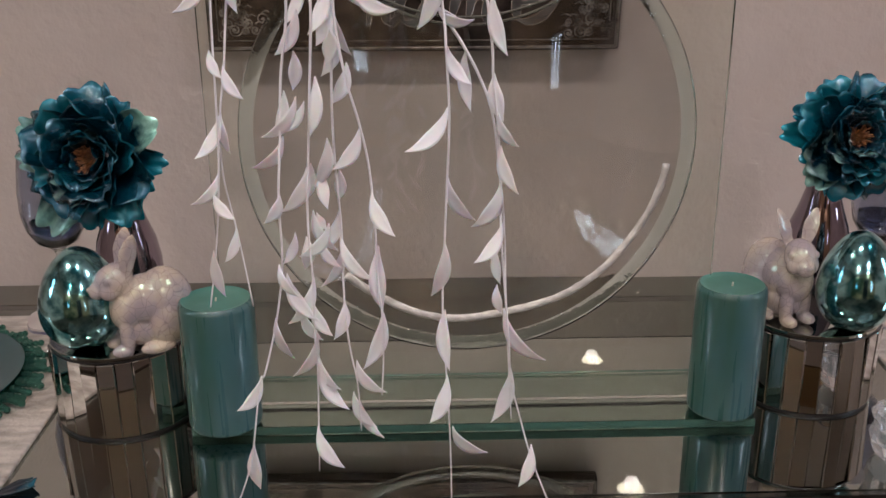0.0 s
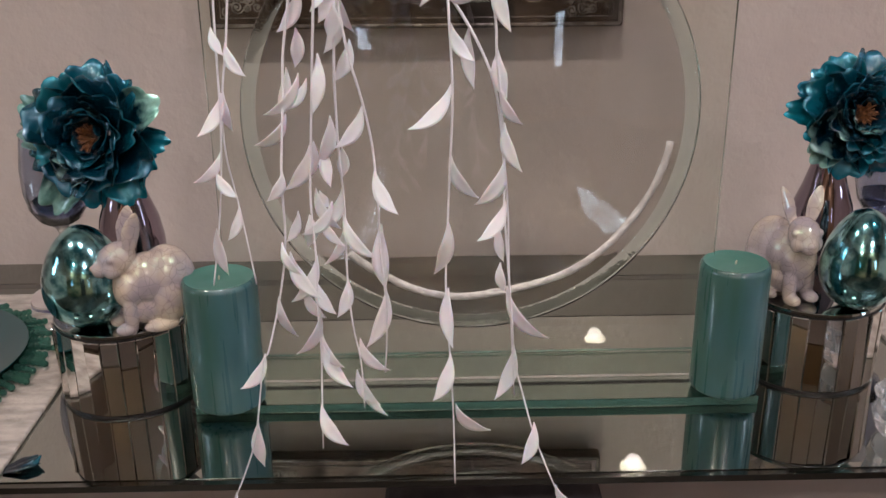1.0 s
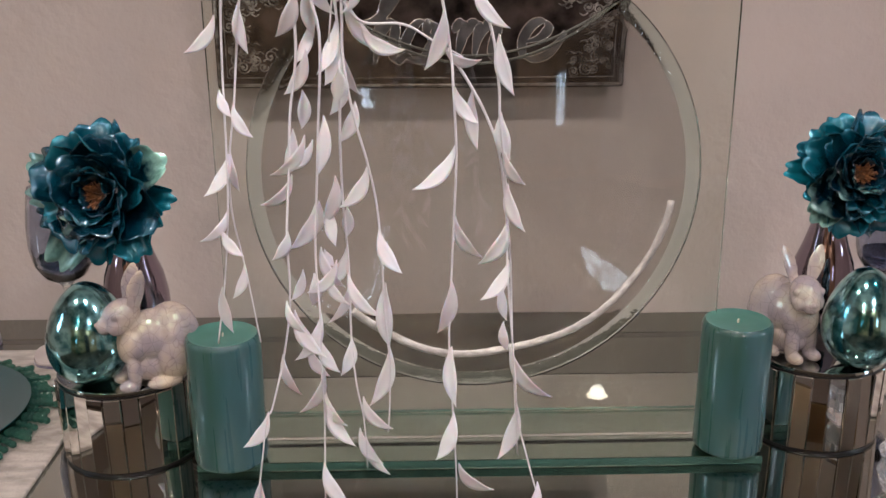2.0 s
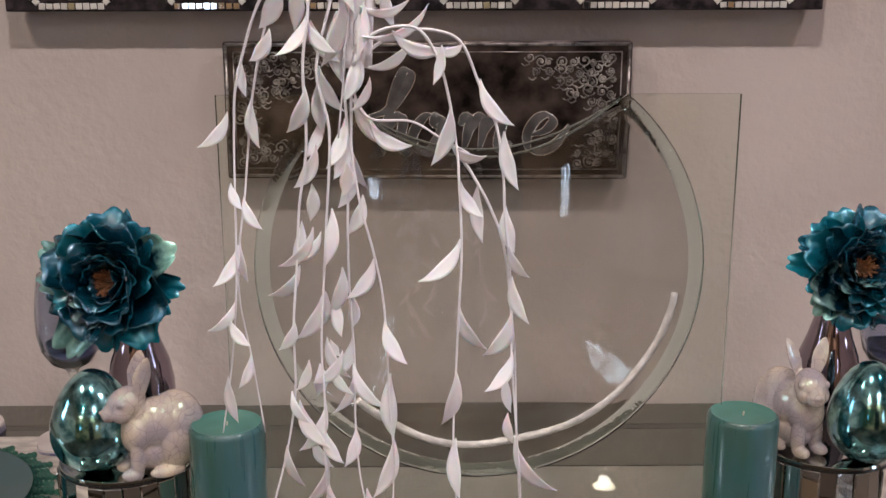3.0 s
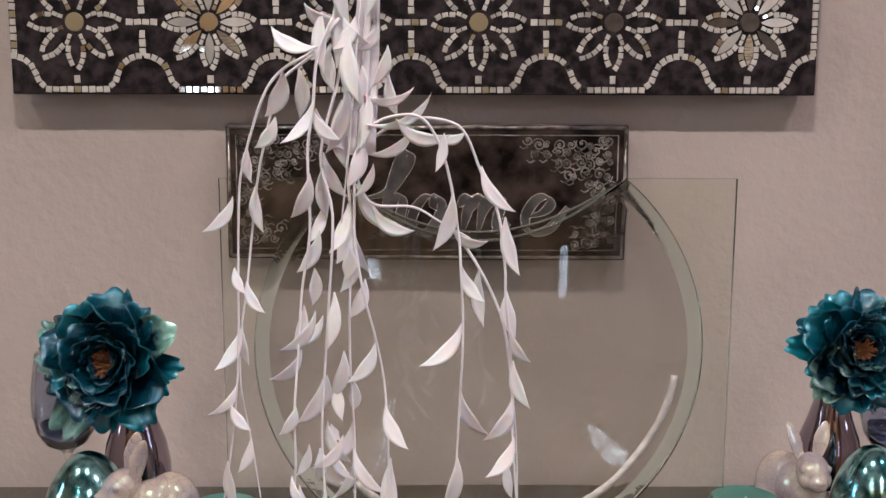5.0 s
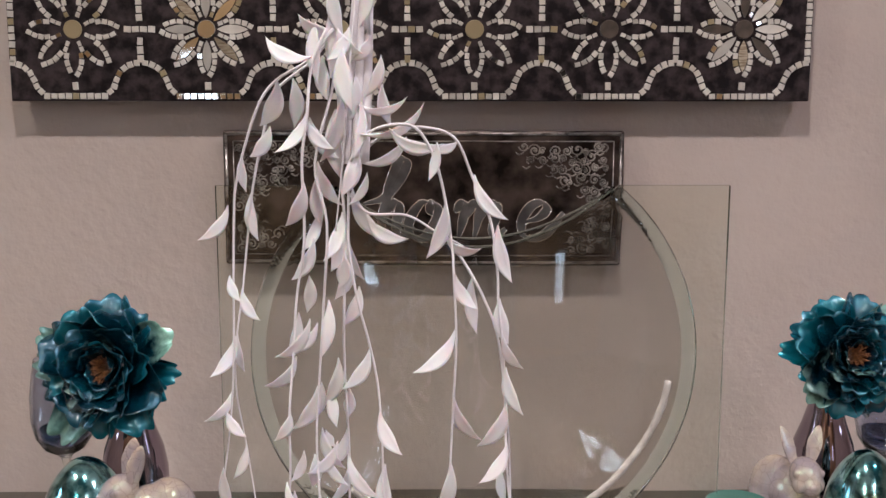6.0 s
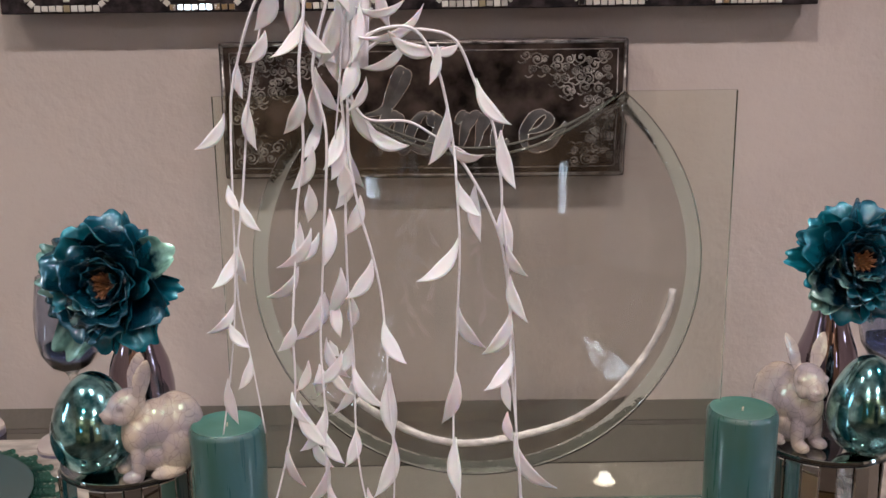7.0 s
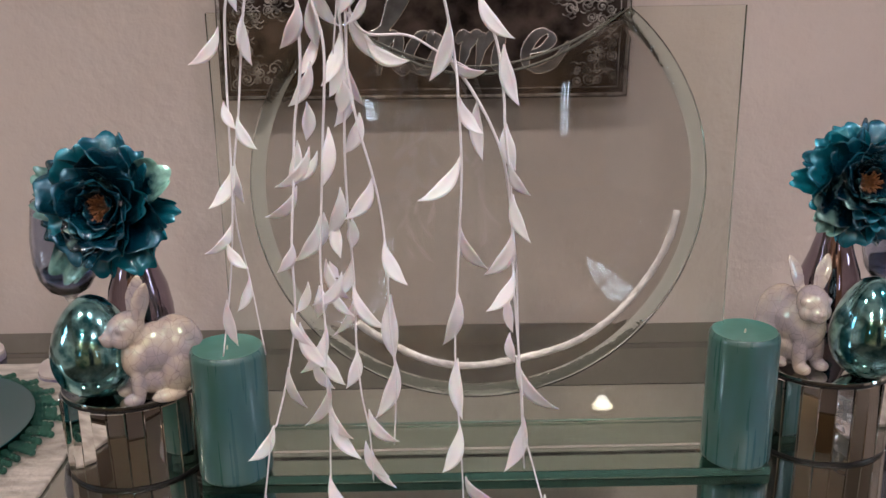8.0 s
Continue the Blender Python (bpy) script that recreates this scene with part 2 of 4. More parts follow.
def spline(points, steps=6):
    """A smooth line through points (Catmull-Rom)."""
    p = [Vector(q) for q in points]
    p = [2 * p[0] - p[1]] + p + [2 * p[-1] - p[-2]]
    out = []
    for i in range(1, len(p) - 2):
        for k in range(steps):
            u = k / steps
            a, b, c, d = p[i - 1], p[i], p[i + 1], p[i + 2]
            out.append(0.5 * (2 * b + (c - a) * u + (2 * a - 5 * b + 4 * c - d) * u * u + (3 * b - a - 3 * c + d) * u ** 3))
    return out + [p[-2]]


def tube(path, r0, r1, n=6, bm=None):
    """A tapered tube along a path."""
    bm = bm or bmesh.new()
    rings = []
    for i, q in enumerate(path):
        d = (path[min(i + 1, len(path) - 1)] - path[max(i - 1, 0)]).normalized()
        s = d.cross(Vector((0.12, 1, 0.07))).normalized()
        w = d.cross(s)
        r = r0 + (r1 - r0) * i / max(1, len(path) - 1)
        rings.append([bm.verts.new(q + r * (math.cos(2 * math.pi * k / n) * s + math.sin(2 * math.pi * k / n) * w)) for k in range(n)])
    for a, b in zip(rings, rings[1:]):
        for k in range(n):
            f = bm.faces.new((a[k], a[(k + 1) % n], b[(k + 1) % n], b[k]))
            f.smooth = True
    bm.faces.new(rings[0][::-1])
    bm.faces.new(rings[-1])
    return bm


def structure(name, bm, mat, label, category):
    ob = part(name, bm, mat)
    return tagged(ob, label, category, kind="structure")


# ---- the room ----
WALL_Y, TABLE_Z = 1.38, 0.75
RX0, RX1, RY0 = -2.6, 2.6, -3.2
structure("wall_north", box(RX0 - 0.12, RX1 + 0.12, WALL_Y, WALL_Y + 0.12, 0, CEIL), M_WALL, "warm beige painted wall with a light orange-peel texture", "wall")
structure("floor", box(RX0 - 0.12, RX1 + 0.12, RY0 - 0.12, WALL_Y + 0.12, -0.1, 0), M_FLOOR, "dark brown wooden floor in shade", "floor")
structure("ceiling", box(RX0 - 0.12, RX1 + 0.12, RY0 - 0.12, WALL_Y + 0.12, CEIL, CEIL + 0.1), M_CEIL, "plain off-white painted ceiling", "ceiling")


def wall_with_windows(name, at, lo, hi, openings, mat, label):
    """A wall along its own x axis with openings (x0, x1, z0, z1), from left to right; it grows in thickness towards its own -y."""
    bm = bmesh.new()
    pieces, last = [], lo
    for w0, w1, z0, z1 in openings:
        pieces += [(last, w0, 0, CEIL), (w0, w1, 0, z0), (w0, w1, z1, CEIL)]
        last = w1
    pieces.append((last, hi, 0, CEIL))
    for a, b, c, d in pieces:
        bmesh.ops.create_cube(bm, size=1.0, matrix=at @ Matrix.Translation(((a + b) / 2, -0.06, (c + d) / 2)) @ Matrix.Diagonal((b - a, 0.12, d - c, 1)))
    return structure(name, bm, mat, label, "wall")


def window(name, at, x0, x1, z0, z1):
    """A white framed window with four panes in a wall's opening, daylight behind it."""
    w = thing(name, at, "white framed window with four panes and daylight", "window", kind="structure")
    xm, zm = (x0 + x1) / 2, (z0 + z1) / 2
    for a, b, c, d in ((x0, x1, z0, z0 + 0.025), (x0, x1, z1 - 0.025, z1), (x0, x0 + 0.025, z0 + 0.025, z1 - 0.025), (x1 - 0.025, x1, z0 + 0.025, z1 - 0.025)):
        part("window_frame", box(a, b, -0.06, 0, c, d, 0.004), M_WHITE, w)
    part("muntin", box(xm - 0.012, xm + 0.012, -0.05, -0.012, z0 + 0.025, z1 - 0.025), M_WHITE, w)
    part("muntin", box(x0 + 0.025, x1 - 0.025, -0.046, -0.016, zm - 0.012, zm + 0.012), M_WHITE, w)
    sky_bm = box(x0 - 0.2, x1 + 0.2, -0.14, -0.13, z0 - 0.2, z1 + 0.2)
    bmesh.ops.transform(sky_bm, matrix=at, verts=sky_bm.verts)
    return structure("backdrop", sky_bm, M_DAY, "pale blue daylight outside the window", "sky")


SOUTH, WEST, EAST = pose(0, RY0, 0), pose(RX0, 0, 0, 0, 0, -90), pose(RX1, 0, 0, 0, 0, 90)
WEST_WINDOW, EAST_WINDOW = (-0.40, -0.06, 1.20, 2.00), (0.06, 0.40, 1.20, 2.00)
SMALL_WINDOW, SOUTH_WINDOW = (-1.60, -1.37, 1.24, 1.60), (1.72, 1.88, 0.95, 1.85)
wall_with_windows("wall_west", WEST, -WALL_Y, -RY0 + 0.12, [WEST_WINDOW], M_WALL, "warm beige painted wall with a window opening")
wall_with_windows("wall_south", SOUTH, RX0, RX1, [SMALL_WINDOW, SOUTH_WINDOW], M_WALL_BACK, "brown painted wall with two window openings")
wall_with_windows("wall_east", EAST, RY0 - 0.12, WALL_Y, [EAST_WINDOW], M_WALL, "warm beige painted wall with a window opening")
window("window_1", WEST, *WEST_WINDOW)
window("window_2", SOUTH, *SOUTH_WINDOW)
window("window_3", EAST, *EAST_WINDOW)
window("window_4", SOUTH, *SMALL_WINDOW)

door = thing("door_1", pose(0.1, RY0, 0), "closed dark brown wooden door in a dark frame", "door", kind="structure")
part("door_leaf", box(0.05, 0.85, 0.004, 0.034, 0.01, 2.03, 0.003), M_DARK, door)
for a, b, c, d in ((0.0, 0.05, 0.0, 2.09), (0.85, 0.90, 0.0, 2.09), (0.05, 0.85, 2.04, 2.09)):
    part("door_frame", box(a, b, 0.001, 0.045, c, d, 0.003), M_DARK, door)
part("door_handle", tube([Vector((0.80, 0.036, 1.0)), Vector((0.80, 0.07, 1.0)), Vector((0.79, 0.075, 1.0)), Vector((0.69, 0.075, 1.0))], 0.009, 0.008, 8), M_CHROME, door, "chrome lever handle")


def downlight(x, y, power, tone):
    d = thing("ceiling_downlight", pose(x, y, CEIL), "small round recessed ceiling downlight with a white trim", "ceiling light", "ceiling downlights")
    part("trim_ring", lathe([(0.062, 0.0), (0.082, 0.0), (0.084, -0.004), (0.066, -0.010), (0.060, -0.006), (0.062, 0.0)], 32), M_WHITE, d)
    part("lens", lathe([(0, -0.003), (0.059, -0.003), (0.059, -0.0005), (0, -0.0005)], 32), M_LAMP, d)
    la = bpy.data.lights.new("downlight_beam", "SPOT")
    la.energy, la.color, la.spot_size, la.spot_blend, la.shadow_soft_size = power, tone, radians(140), 0.3, 0.035
    ob = new("downlight_beam", la)
    ob.matrix_basis = pose(0, 0, -0.03)
    ob.parent = d
    return d


for x, y, power, tone in DOWNLIGHTS:
    downlight(x, y, power, tone)

# ---- the mirrored table ----
TURN_T = 1.1
table = thing("mirrored_table", pose(0.0, 0.79, 0, 0, 0, TURN_T), "long silver glass console table with a dark underside", "table")
TX0, TX1, TD = -1.15, 1.15, 0.56
part("carcass", box(TX0, TX1, 0.045, TD, TABLE_Z - 0.022, TABLE_Z - 0.0085, 0.002), M_DARK, table, "dark lacquered carcass")
part("top_panel", box(TX0, TX1, 0.0080, 0.352, TABLE_Z - 0.008, TABLE_Z), M_MIRROR, table, "clear mirror panel")
part("front_bevel", box(TX0, TX1, 0.0, 0.0074, TABLE_Z - 0.008, TABLE_Z - 0.0012), M_SEAM, table, "smoked mirror bevel strip")
part("border_strip", box(TX0, TX1, 0.354, 0.470, TABLE_Z - 0.008, TABLE_Z - 0.0005, 0.0015), M_MIRROR_BACK, table, "smoked mirror border strip")
part("seam_strip", box(TX0, TX1, 0.4705, 0.4855, TABLE_Z - 0.008, TABLE_Z - 0.001, 0.0004), M_SEAM, table, "dark seam strip")
part("border_strip", box(TX0, TX1, 0.486, TD, TABLE_Z - 0.008, TABLE_Z - 0.0005, 0.0015), M_MIRROR_BACK, table, "smoked mirror border strip")
for x in (TX0 + 0.05, TX1 - 0.05):
    for y in (0.06, TD - 0.06):
        part("leg", box(x - 0.03, x + 0.03, y - 0.03, y + 0.03, 0, TABLE_Z - 0.0225, 0.003), M_MIRROR_BACK, table)

stool = thing("upholstered_stool", pose(0.06, 1.06, 0), "mauve-grey velvet stool pushed under the mirrored table", "stool")
part("seat", box(-0.15, 0.15, -0.14, 0.14, 0.40, 0.49, 0.025, 4), M_SEAT, stool)
for x in (-0.12, 0.12):
    for y in (-0.11, 0.11):
        part("leg", box(x - 0.016, x + 0.016, y - 0.016, y + 0.016, 0, 0.402, 0.003), M_DARK, stool)

# ---- the glass stand with its round vase ----
STAND = pose(0.0245, 0.967, TABLE_Z, 0, 0, 1.2)
stand = thing("glass_vase_stand", STAND, "clear glass slab and upright pane holding a round glass vase", "vase stand")
slab = box(-0.29, 0.30, -0.052, 0.068, 0.0005, 0.0100, 0.0012)
for f in slab.faces:
    f.material_index = 0 if abs(f.normal.z) > 0.8 else 1
part("base_slab", slab, (M_SLAB, M_EDGE), stand, "thick green-edged glass slab").visible_shadow = False
CZ, PT, PX0, PX1 = 0.2992, 0.4740, -0.2570, 0.2540
ZB = 0.0105
RL, RIM0, RIM1, RH = 0.2258, 0.2115, 0.2245, 0.2265


def pane_bmesh():
    """An upright pane with a round hole that breaks through its top edge."""
    bm = bmesh.new()
    n = 64
    xs = [PX0] + [RH * math.sin(math.pi * (k / n - 0.5)) for k in range(n + 1)] + [PX1]

    def quad(a, b, za0, zb0, za1, zb1):
        if max(za1 - za0, zb1 - zb0) > 1e-5:
            vs = [bm.verts.new((a, 0, za0)), bm.verts.new((b, 0, zb0)), bm.verts.new((b, 0, zb1)), bm.verts.new((a, 0, za1))]
            bm.faces.new(vs)

    for a, b in zip(xs, xs[1:]):
        ha, hb = (math.sqrt(max(0.0, RH * RH - q * q)) if abs(q) < RH else 0.0 for q in (a, b))
        if a == PX0 or b == PX1:
            quad(a, b, ZB, ZB, CZ, CZ)
            quad(a, b, CZ, CZ, PT, PT)
            continue
        quad(a, b, ZB, ZB, CZ - ha, CZ - hb)
        quad(a, b, min(CZ + ha, PT), min(CZ + hb, PT), PT, PT)
    bmesh.ops.remove_doubles(bm, verts=bm.verts[:], dist=1e-6)
    bmesh.ops.dissolve_degenerate(bm, edges=bm.edges[:], dist=1e-6)
    out = bmesh.ops.extrude_face_region(bm, geom=bm.faces[:])
    bmesh.ops.translate(bm, vec=(0, 0.008, 0), verts=[v for v in out["geom"] if isinstance(v, bmesh.types.BMVert)])
    bmesh.ops.recalc_face_normals(bm, faces=bm.faces)
    for f in bm.faces:
        c = f.calc_center_median()
        f.material_index = 1 if abs(f.normal.y) < 0.8 and (min(c.x - PX0, PX1 - c.x, PT - c.z) < 0.002) else 0
    return bm


part("upright_pane", pane_bmesh(), (M_GLASS, M_PANE_EDGE), stand, "clear upright pane with a green edge", pose(0, -0.004, 0)).visible_shadow = False
MOUTH_DIP, MOUTH_HALF = 0.414, 0.1430


def mouth(x):
    """Height of the vase's dished mouth at x."""
    k = (PT - MOUTH_DIP) / MOUTH_HALF ** 2
    return MOUTH_DIP + k * x * x


def vase_bmesh():
    """A cast lens-shaped vase: two bulging walls round a hollow, a flat solid rim, open along a dished mouth."""
    bm = bmesh.new()

    def reach(a):
        """How far the wall goes from the middle in direction a."""
        c, s = math.cos(a), math.sin(a)
        if s <= 0:
            return RL
        k = (PT - MOUTH_DIP) / MOUTH_HALF ** 2
        if abs(c) < 1e-6:
            return min(RL, MOUTH_DIP - CZ)
        q = s * s - 4 * k * c * c * (MOUTH_DIP - CZ)
        return RL if q < 0 else min(RL, (s - math.sqrt(q)) / (2 * k * c * c))

    def bulge(r, edge):
        return max(0.0, 1 - (r / edge) ** 2) ** 1.15

    n, m = 160, 22
    angles = [2 * math.pi * (i + 0.5) / n for i in range(n)]
    for side, deep in ((-1, 0.030), (1, 0.052)):
        shells = []
        for shell in (0, 1):
            spokes = []
            top = bm.verts.new((0, side * (deep + (0.0030 if shell == 0 else 0.0)), CZ))
            for a in angles:
                end = reach(a) if shell == 0 else min(RIM0, reach(a))
                col = [top]
                for j in range(1, m + 1):
                    r = end * math.sin(0.5 * math.pi * j / m)
                    y = 0.0030 + deep * bulge(r, RIM0 + 0.003) if shell == 0 else deep * bulge(r, RIM0)
                    col.append(bm.verts.new((r * math.cos(a), side * y, CZ + r * math.sin(a))))
                spokes.append(col)
            shells.append(spokes)
            for i in range(n):
                p, q = spokes[i], spokes[(i + 1) % n]
                for j in range(m):
                    f = (p[0], p[1], q[1]) if j == 0 else (p[j], p[j + 1], q[j + 1], q[j])
                    face = bm.faces.new(f if (side > 0) == (shell == 1) else f[::-1])
                    face.material_index = 1 if shell == 0 and min(math.hypot(v.co.x, v.co.z - CZ) for v in face.verts) > RIM0 - 0.002 else 0
        ends = [(o[-1], h[-1]) for o, h in zip(*shells)]
        for i in range(n):
            (o0, h0), (o1, h1) = ends[i], ends[(i + 1) % n]
            if min(reach(angles[i]), reach(angles[(i + 1) % n])) < RIM0:
                bm.faces.new((o0, o1, h1, h0))
            else:
                m0, m1 = (bm.verts.new((v.co.x, 0, v.co.z)) for v in (o0, o1))
                bm.faces.new((o0, o1, m1, m0)).material_index = 1
    bmesh.ops.remove_doubles(bm, verts=bm.verts[:], dist=2e-5)
    bmesh.ops.recalc_face_normals(bm, faces=bm.faces)
    smooth(bm, 30)
    return bm


vase = part("round_vase", vase_bmesh(), (M_VASE, M_RIM), stand, "round lens-shaped clear glass vase with a dished mouth and pale green rim")
vase.visible_shadow = False

# the fire-polished lips of the mouth, front and back
for side, deep in ((-1, 0.030), (1, 0.052)):
    lip = []
    for i in range(49):
        x = 0.139 * (i / 24 - 1)
        z = mouth(x)
        b = max(0.0, 1 - (math.hypot(x, z - CZ) / RIM0) ** 2) ** 1.15
        lip.append(Vector((x, side * (0.0017 + deep * b), z + 0.0016)))
    ob = part("lip", tube(lip, 0.0013, 0.0013, 10), M_RIM, stand, "rounded glass lip of the vase mouth")
    ob.visible_shadow = False

# white cord lying in the bottom of the vase
bm = bmesh.new()
path = []
for i in range(90):
    a = radians(228 + (353 - 228) * i / 89)
    r = 0.187 + 0.013 * (i / 89) ** 2 + 0.0015 * math.sin(i * 0.11)
    path.append(STAND @ Vector((r * math.cos(a), -0.004 + 0.004 * math.sin(i * 0.2), CZ + r * math.sin(a))))
bm = bmesh.new()
for strand_turn in (0.0, 2.094, 4.189):
    ply = []
    for i, q in enumerate(path):
        a = radians(228 + (353 - 228) * i / 89)
        out, tw = Vector((math.cos(a), 0, math.sin(a))), strand_turn + i * 0.62
        ply.append(q + 0.0008 * (out * math.cos(tw) + Vector((0, 1, 0)) * math.sin(tw)))
    tube(ply, 0.0037, 0.0030, 7, bm)
for v in bm.verts:
    v.co += 0.0006 * noise.noise_vector(v.co * 160)
tagged(part("white_cord", bm, M_ROPE), "thick white cord curled inside the round glass vase", "cord")


def candle(x, y, r, h, tilt):
    c = thing("pillar_candle", pose(x, y, TABLE_Z + 0.0103, tilt, 0, 0), "unlit teal pillar candle with streaky wax on the glass slab", "candle", "teal pillar candles")
    part("wax", lathe([(0, 0), (r - 0.004, 0), (r - 0.001, 0.002), (r, 0.006), (r, h - 0.006), (r - 0.0012, h - 0.002), (r - 0.0035, h)], 64, 60), M_CANDLE, c)
    part("top", lathe([(r - 0.0035, h), (r - 0.0055, h - 0.0012), (r * 0.7, h - 0.0022), (r * 0.25, h - 0.0026), (0.004, h - 0.003), (0, h - 0.003)], 64, 60), M_CANDLE_TOP, c)
    part("wick", tube(spline([(0, 0, h - 0.004), (0.0004, 0, h), (0.001, 0.0005, h + 0.0008)], 3), 0.0011, 0.0008), M_WICK, c)
    return c


candle(-0.230, 0.924, 0.0378, 0.140, 0)
candle(0.2945, 0.946, 0.0358, 0.143, 0)

# ---- the mirrored pedestals ----


def pedestal(x, y, r, h, turn):
    p = thing("mirrored_pedestal", pose(x, y, TABLE_Z + 0.0003, 0, 0, turn), "round silver pedestal clad in narrow reflective glass facets", "pedestal", "mirrored pedestals")
    n = 26
    part("core", lathe([(0, 0.0005), (r - 0.003, 0.0005), (r - 0.003, h - 0.0045), (0, h - 0.0045)], n), M_CHROME, p)
    part("base_ring", lathe([(r - 0.002, 0), (r + 0.0012, 0), (r + 0.0012, 0.0025), (r - 0.002, 0.0025), (r - 0.002, 0)], 64), M_DARK, p, "black base ring")
    part("top_mirror", lathe([(0, h - 0.004), (r + 0.0004, h - 0.004), (r + 0.0010, h - 0.0032), (r + 0.0008, h - 0.0006), (r, h), (0, h)], 64), M_MIRROR, p, "round mirror top")
    part("top_ring", lathe([(r + 0.0004, h - 0.0060), (r + 0.0014, h - 0.0060), (r + 0.0014, h - 0.0042), (r + 0.0004, h - 0.0042), (r + 0.0004, h - 0.0060)], 64), M_DARK, p, "thin black top ring")
    w = 2 * r * math.tan(math.pi / n) - 0.0001
    strip = box(-w / 2, w / 2, -0.003, 0, 0.003, h - 0.0062, 0.0009, 1)
    me = mesh_of("mirror_strip", strip, M_STRIP)
    for k in range(n):
        ob = new("mirror_strip", me)
        ob.parent = p
        ob.matrix_basis = pose(0, 0, 0, 0, 0, 360 * k / n) @ pose(0, -(r * math.cos(math.pi / n)) + 0.0008, 0, random.uniform(-2.0, 2.0), 0, random.uniform(-4.5, 4.5))
    return p


PH = 0.0942
pedestal(-0.347, 0.974, 0.0715, PH, 4)
pedestal(0.403, 1.012, 0.0715, PH, 0)
PED_TOP = TABLE_Z + PH + 0.0004


def egg(x, y, r, h, turn, lean):
    prof = []
    for k in range(33):
        a = math.pi * k / 32
        z = h * (0.5 - 0.5 * math.cos(a))
        prof.append((r * math.sin(a) * (1.0 + 0.20 * math.cos(a)) if 0 < k < 32 else 0.0, z))
    e = part("decorative_egg", lathe(prof, 48, 80), M_EGG)
    e.matrix_basis = pose(x, y, PED_TOP, lean, 0, turn)
    return tagged(e, "shiny teal mercury-glass egg with speckled patina on a mirrored pedestal", "egg", "teal glass eggs")


egg(-0.368, 0.934, 0.0425, 0.1080, 30, 0)
egg(0.428, 0.960, 0.0395, 0.1095, 140, 0)


def rabbit(at, label, ear_fan, ear_turn, ear_wide, head_turn):
    """A crouching ceramic rabbit that faces its own -x, with a heavy back, short legs and cupped ears."""
    bm = bmesh.new()
    head = pose(-0.020, 0, 0, 0, 0, head_turn) @ pose(0.020, 0, 0) @ pose(-0.026, 0, 0.075) @ Matrix.Scale(1.14, 4) @ pose(0.026, 0, -0.075)

    def blob(c, r, rot=(0, 0, 0), m=Matrix.Identity(4)):
        bmesh.ops.create_uvsphere(bm, u_segments=24, v_segments=14, radius=1.0, matrix=m @ pose(*c, *rot) @ Matrix.Diagonal((*r, 1)))

    def ear(side):
        """A pointed, hollowed ear whose opening looks forwards and outwards."""
        m = head @ pose(-0.0205, side * 0.0070, 0.087, -side * ear_fan, 14, 0) @ pose(0, 0, 0, 0, 0, -90 + side * ear_turn)
        out = bmesh.ops.create_uvsphere(bm, u_segments=20, v_segments=16, radius=1.0)
        for v in out["verts"]:
            w, n, u = v.co
            n = n if n > 0 else -0.30 * n
            w *= 1.0 - 0.26 * max(0.0, u) ** 2 + 0.25 * min(0.0, u)
            v.co = m @ Vector((w * ear_wide, n * 0.0060 + 0.004 * u * u, 0.0175 + u * 0.0215))

    blob((0.023, 0, 0.050), (0.034, 0.028, 0.036))
    blob((0.002, 0, 0.052), (0.034, 0.025, 0.030), (0, 6, 0))
    blob((-0.021, 0, 0.048), (0.0205, 0.0220, 0.0250))
    blob((0.002, 0, 0.025), (0.036, 0.022, 0.022))
    blob((-0.019, 0, 0.068), (0.0165, 0.0155, 0.0175), (0, -25, 0))
    blob((-0.031, 0, 0.080), (0.0205, 0.0160, 0.0155), (0, -20, 0), head)
    blob((-0.047, 0, 0.0735), (0.0100, 0.0095, 0.0082), (0, -20, 0), head)
    blob((-0.056, 0, 0.0755), (0.0026, 0.0035, 0.0022), (0, 0, 0), head)
    for s in (-1, 1):
        ear(s)
        blob((-0.038, s * 0.0090, 0.0735), (0.0100, 0.0070, 0.0085), (0, 0, 0), head)
        blob((-0.039, s * 0.0128, 0.0840), (0.0042, 0.0030, 0.0034), (0, 0, 0), head)
        blob((-0.026, s * 0.0125, 0.022), (0.0088, 0.0085, 0.0240))
        blob((-0.033, s * 0.0130, 0.0065), (0.0125, 0.0082, 0.0067))
        blob((0.022, s * 0.0185, 0.034), (0.0225, 0.0125, 0.0270), (0, 12, 0))
        blob((0.006, s * 0.0210, 0.0065), (0.0210, 0.0088, 0.0067))
    blob((0.056, 0, 0.038), (0.0110, 0.0110, 0.0115))
    ob = part("rabbit_figurine", bm, M_RABBIT)
    ob.matrix_basis = at @ Matrix.Diagonal((0.86, 0.94, 0.97, 1))
    re = ob.modifiers.new("union", "REMESH")
    re.mode, re.voxel_size, re.use_smooth_shade = "VOXEL", 0.0011, True
    sm = ob.modifiers.new("soften", "SMOOTH")
    sm.factor, sm.iterations = 0.6, 5
    return tagged(ob, label, "figurine", "ceramic rabbits")


rabbit(pose(-0.304, 0.930, PED_TOP + 0.0006, 0, 0, 30), "pearly white crackle-glazed ceramic rabbit in profile on a silver pedestal", 2, 78, 0.0102, 0)
rabbit(pose(0.362, 0.994, PED_TOP + 0.0006, 0, 0, 115), "pearly white crackle-glazed ceramic rabbit facing forward on a silver pedestal", 17, 22, 0.0080, -22)

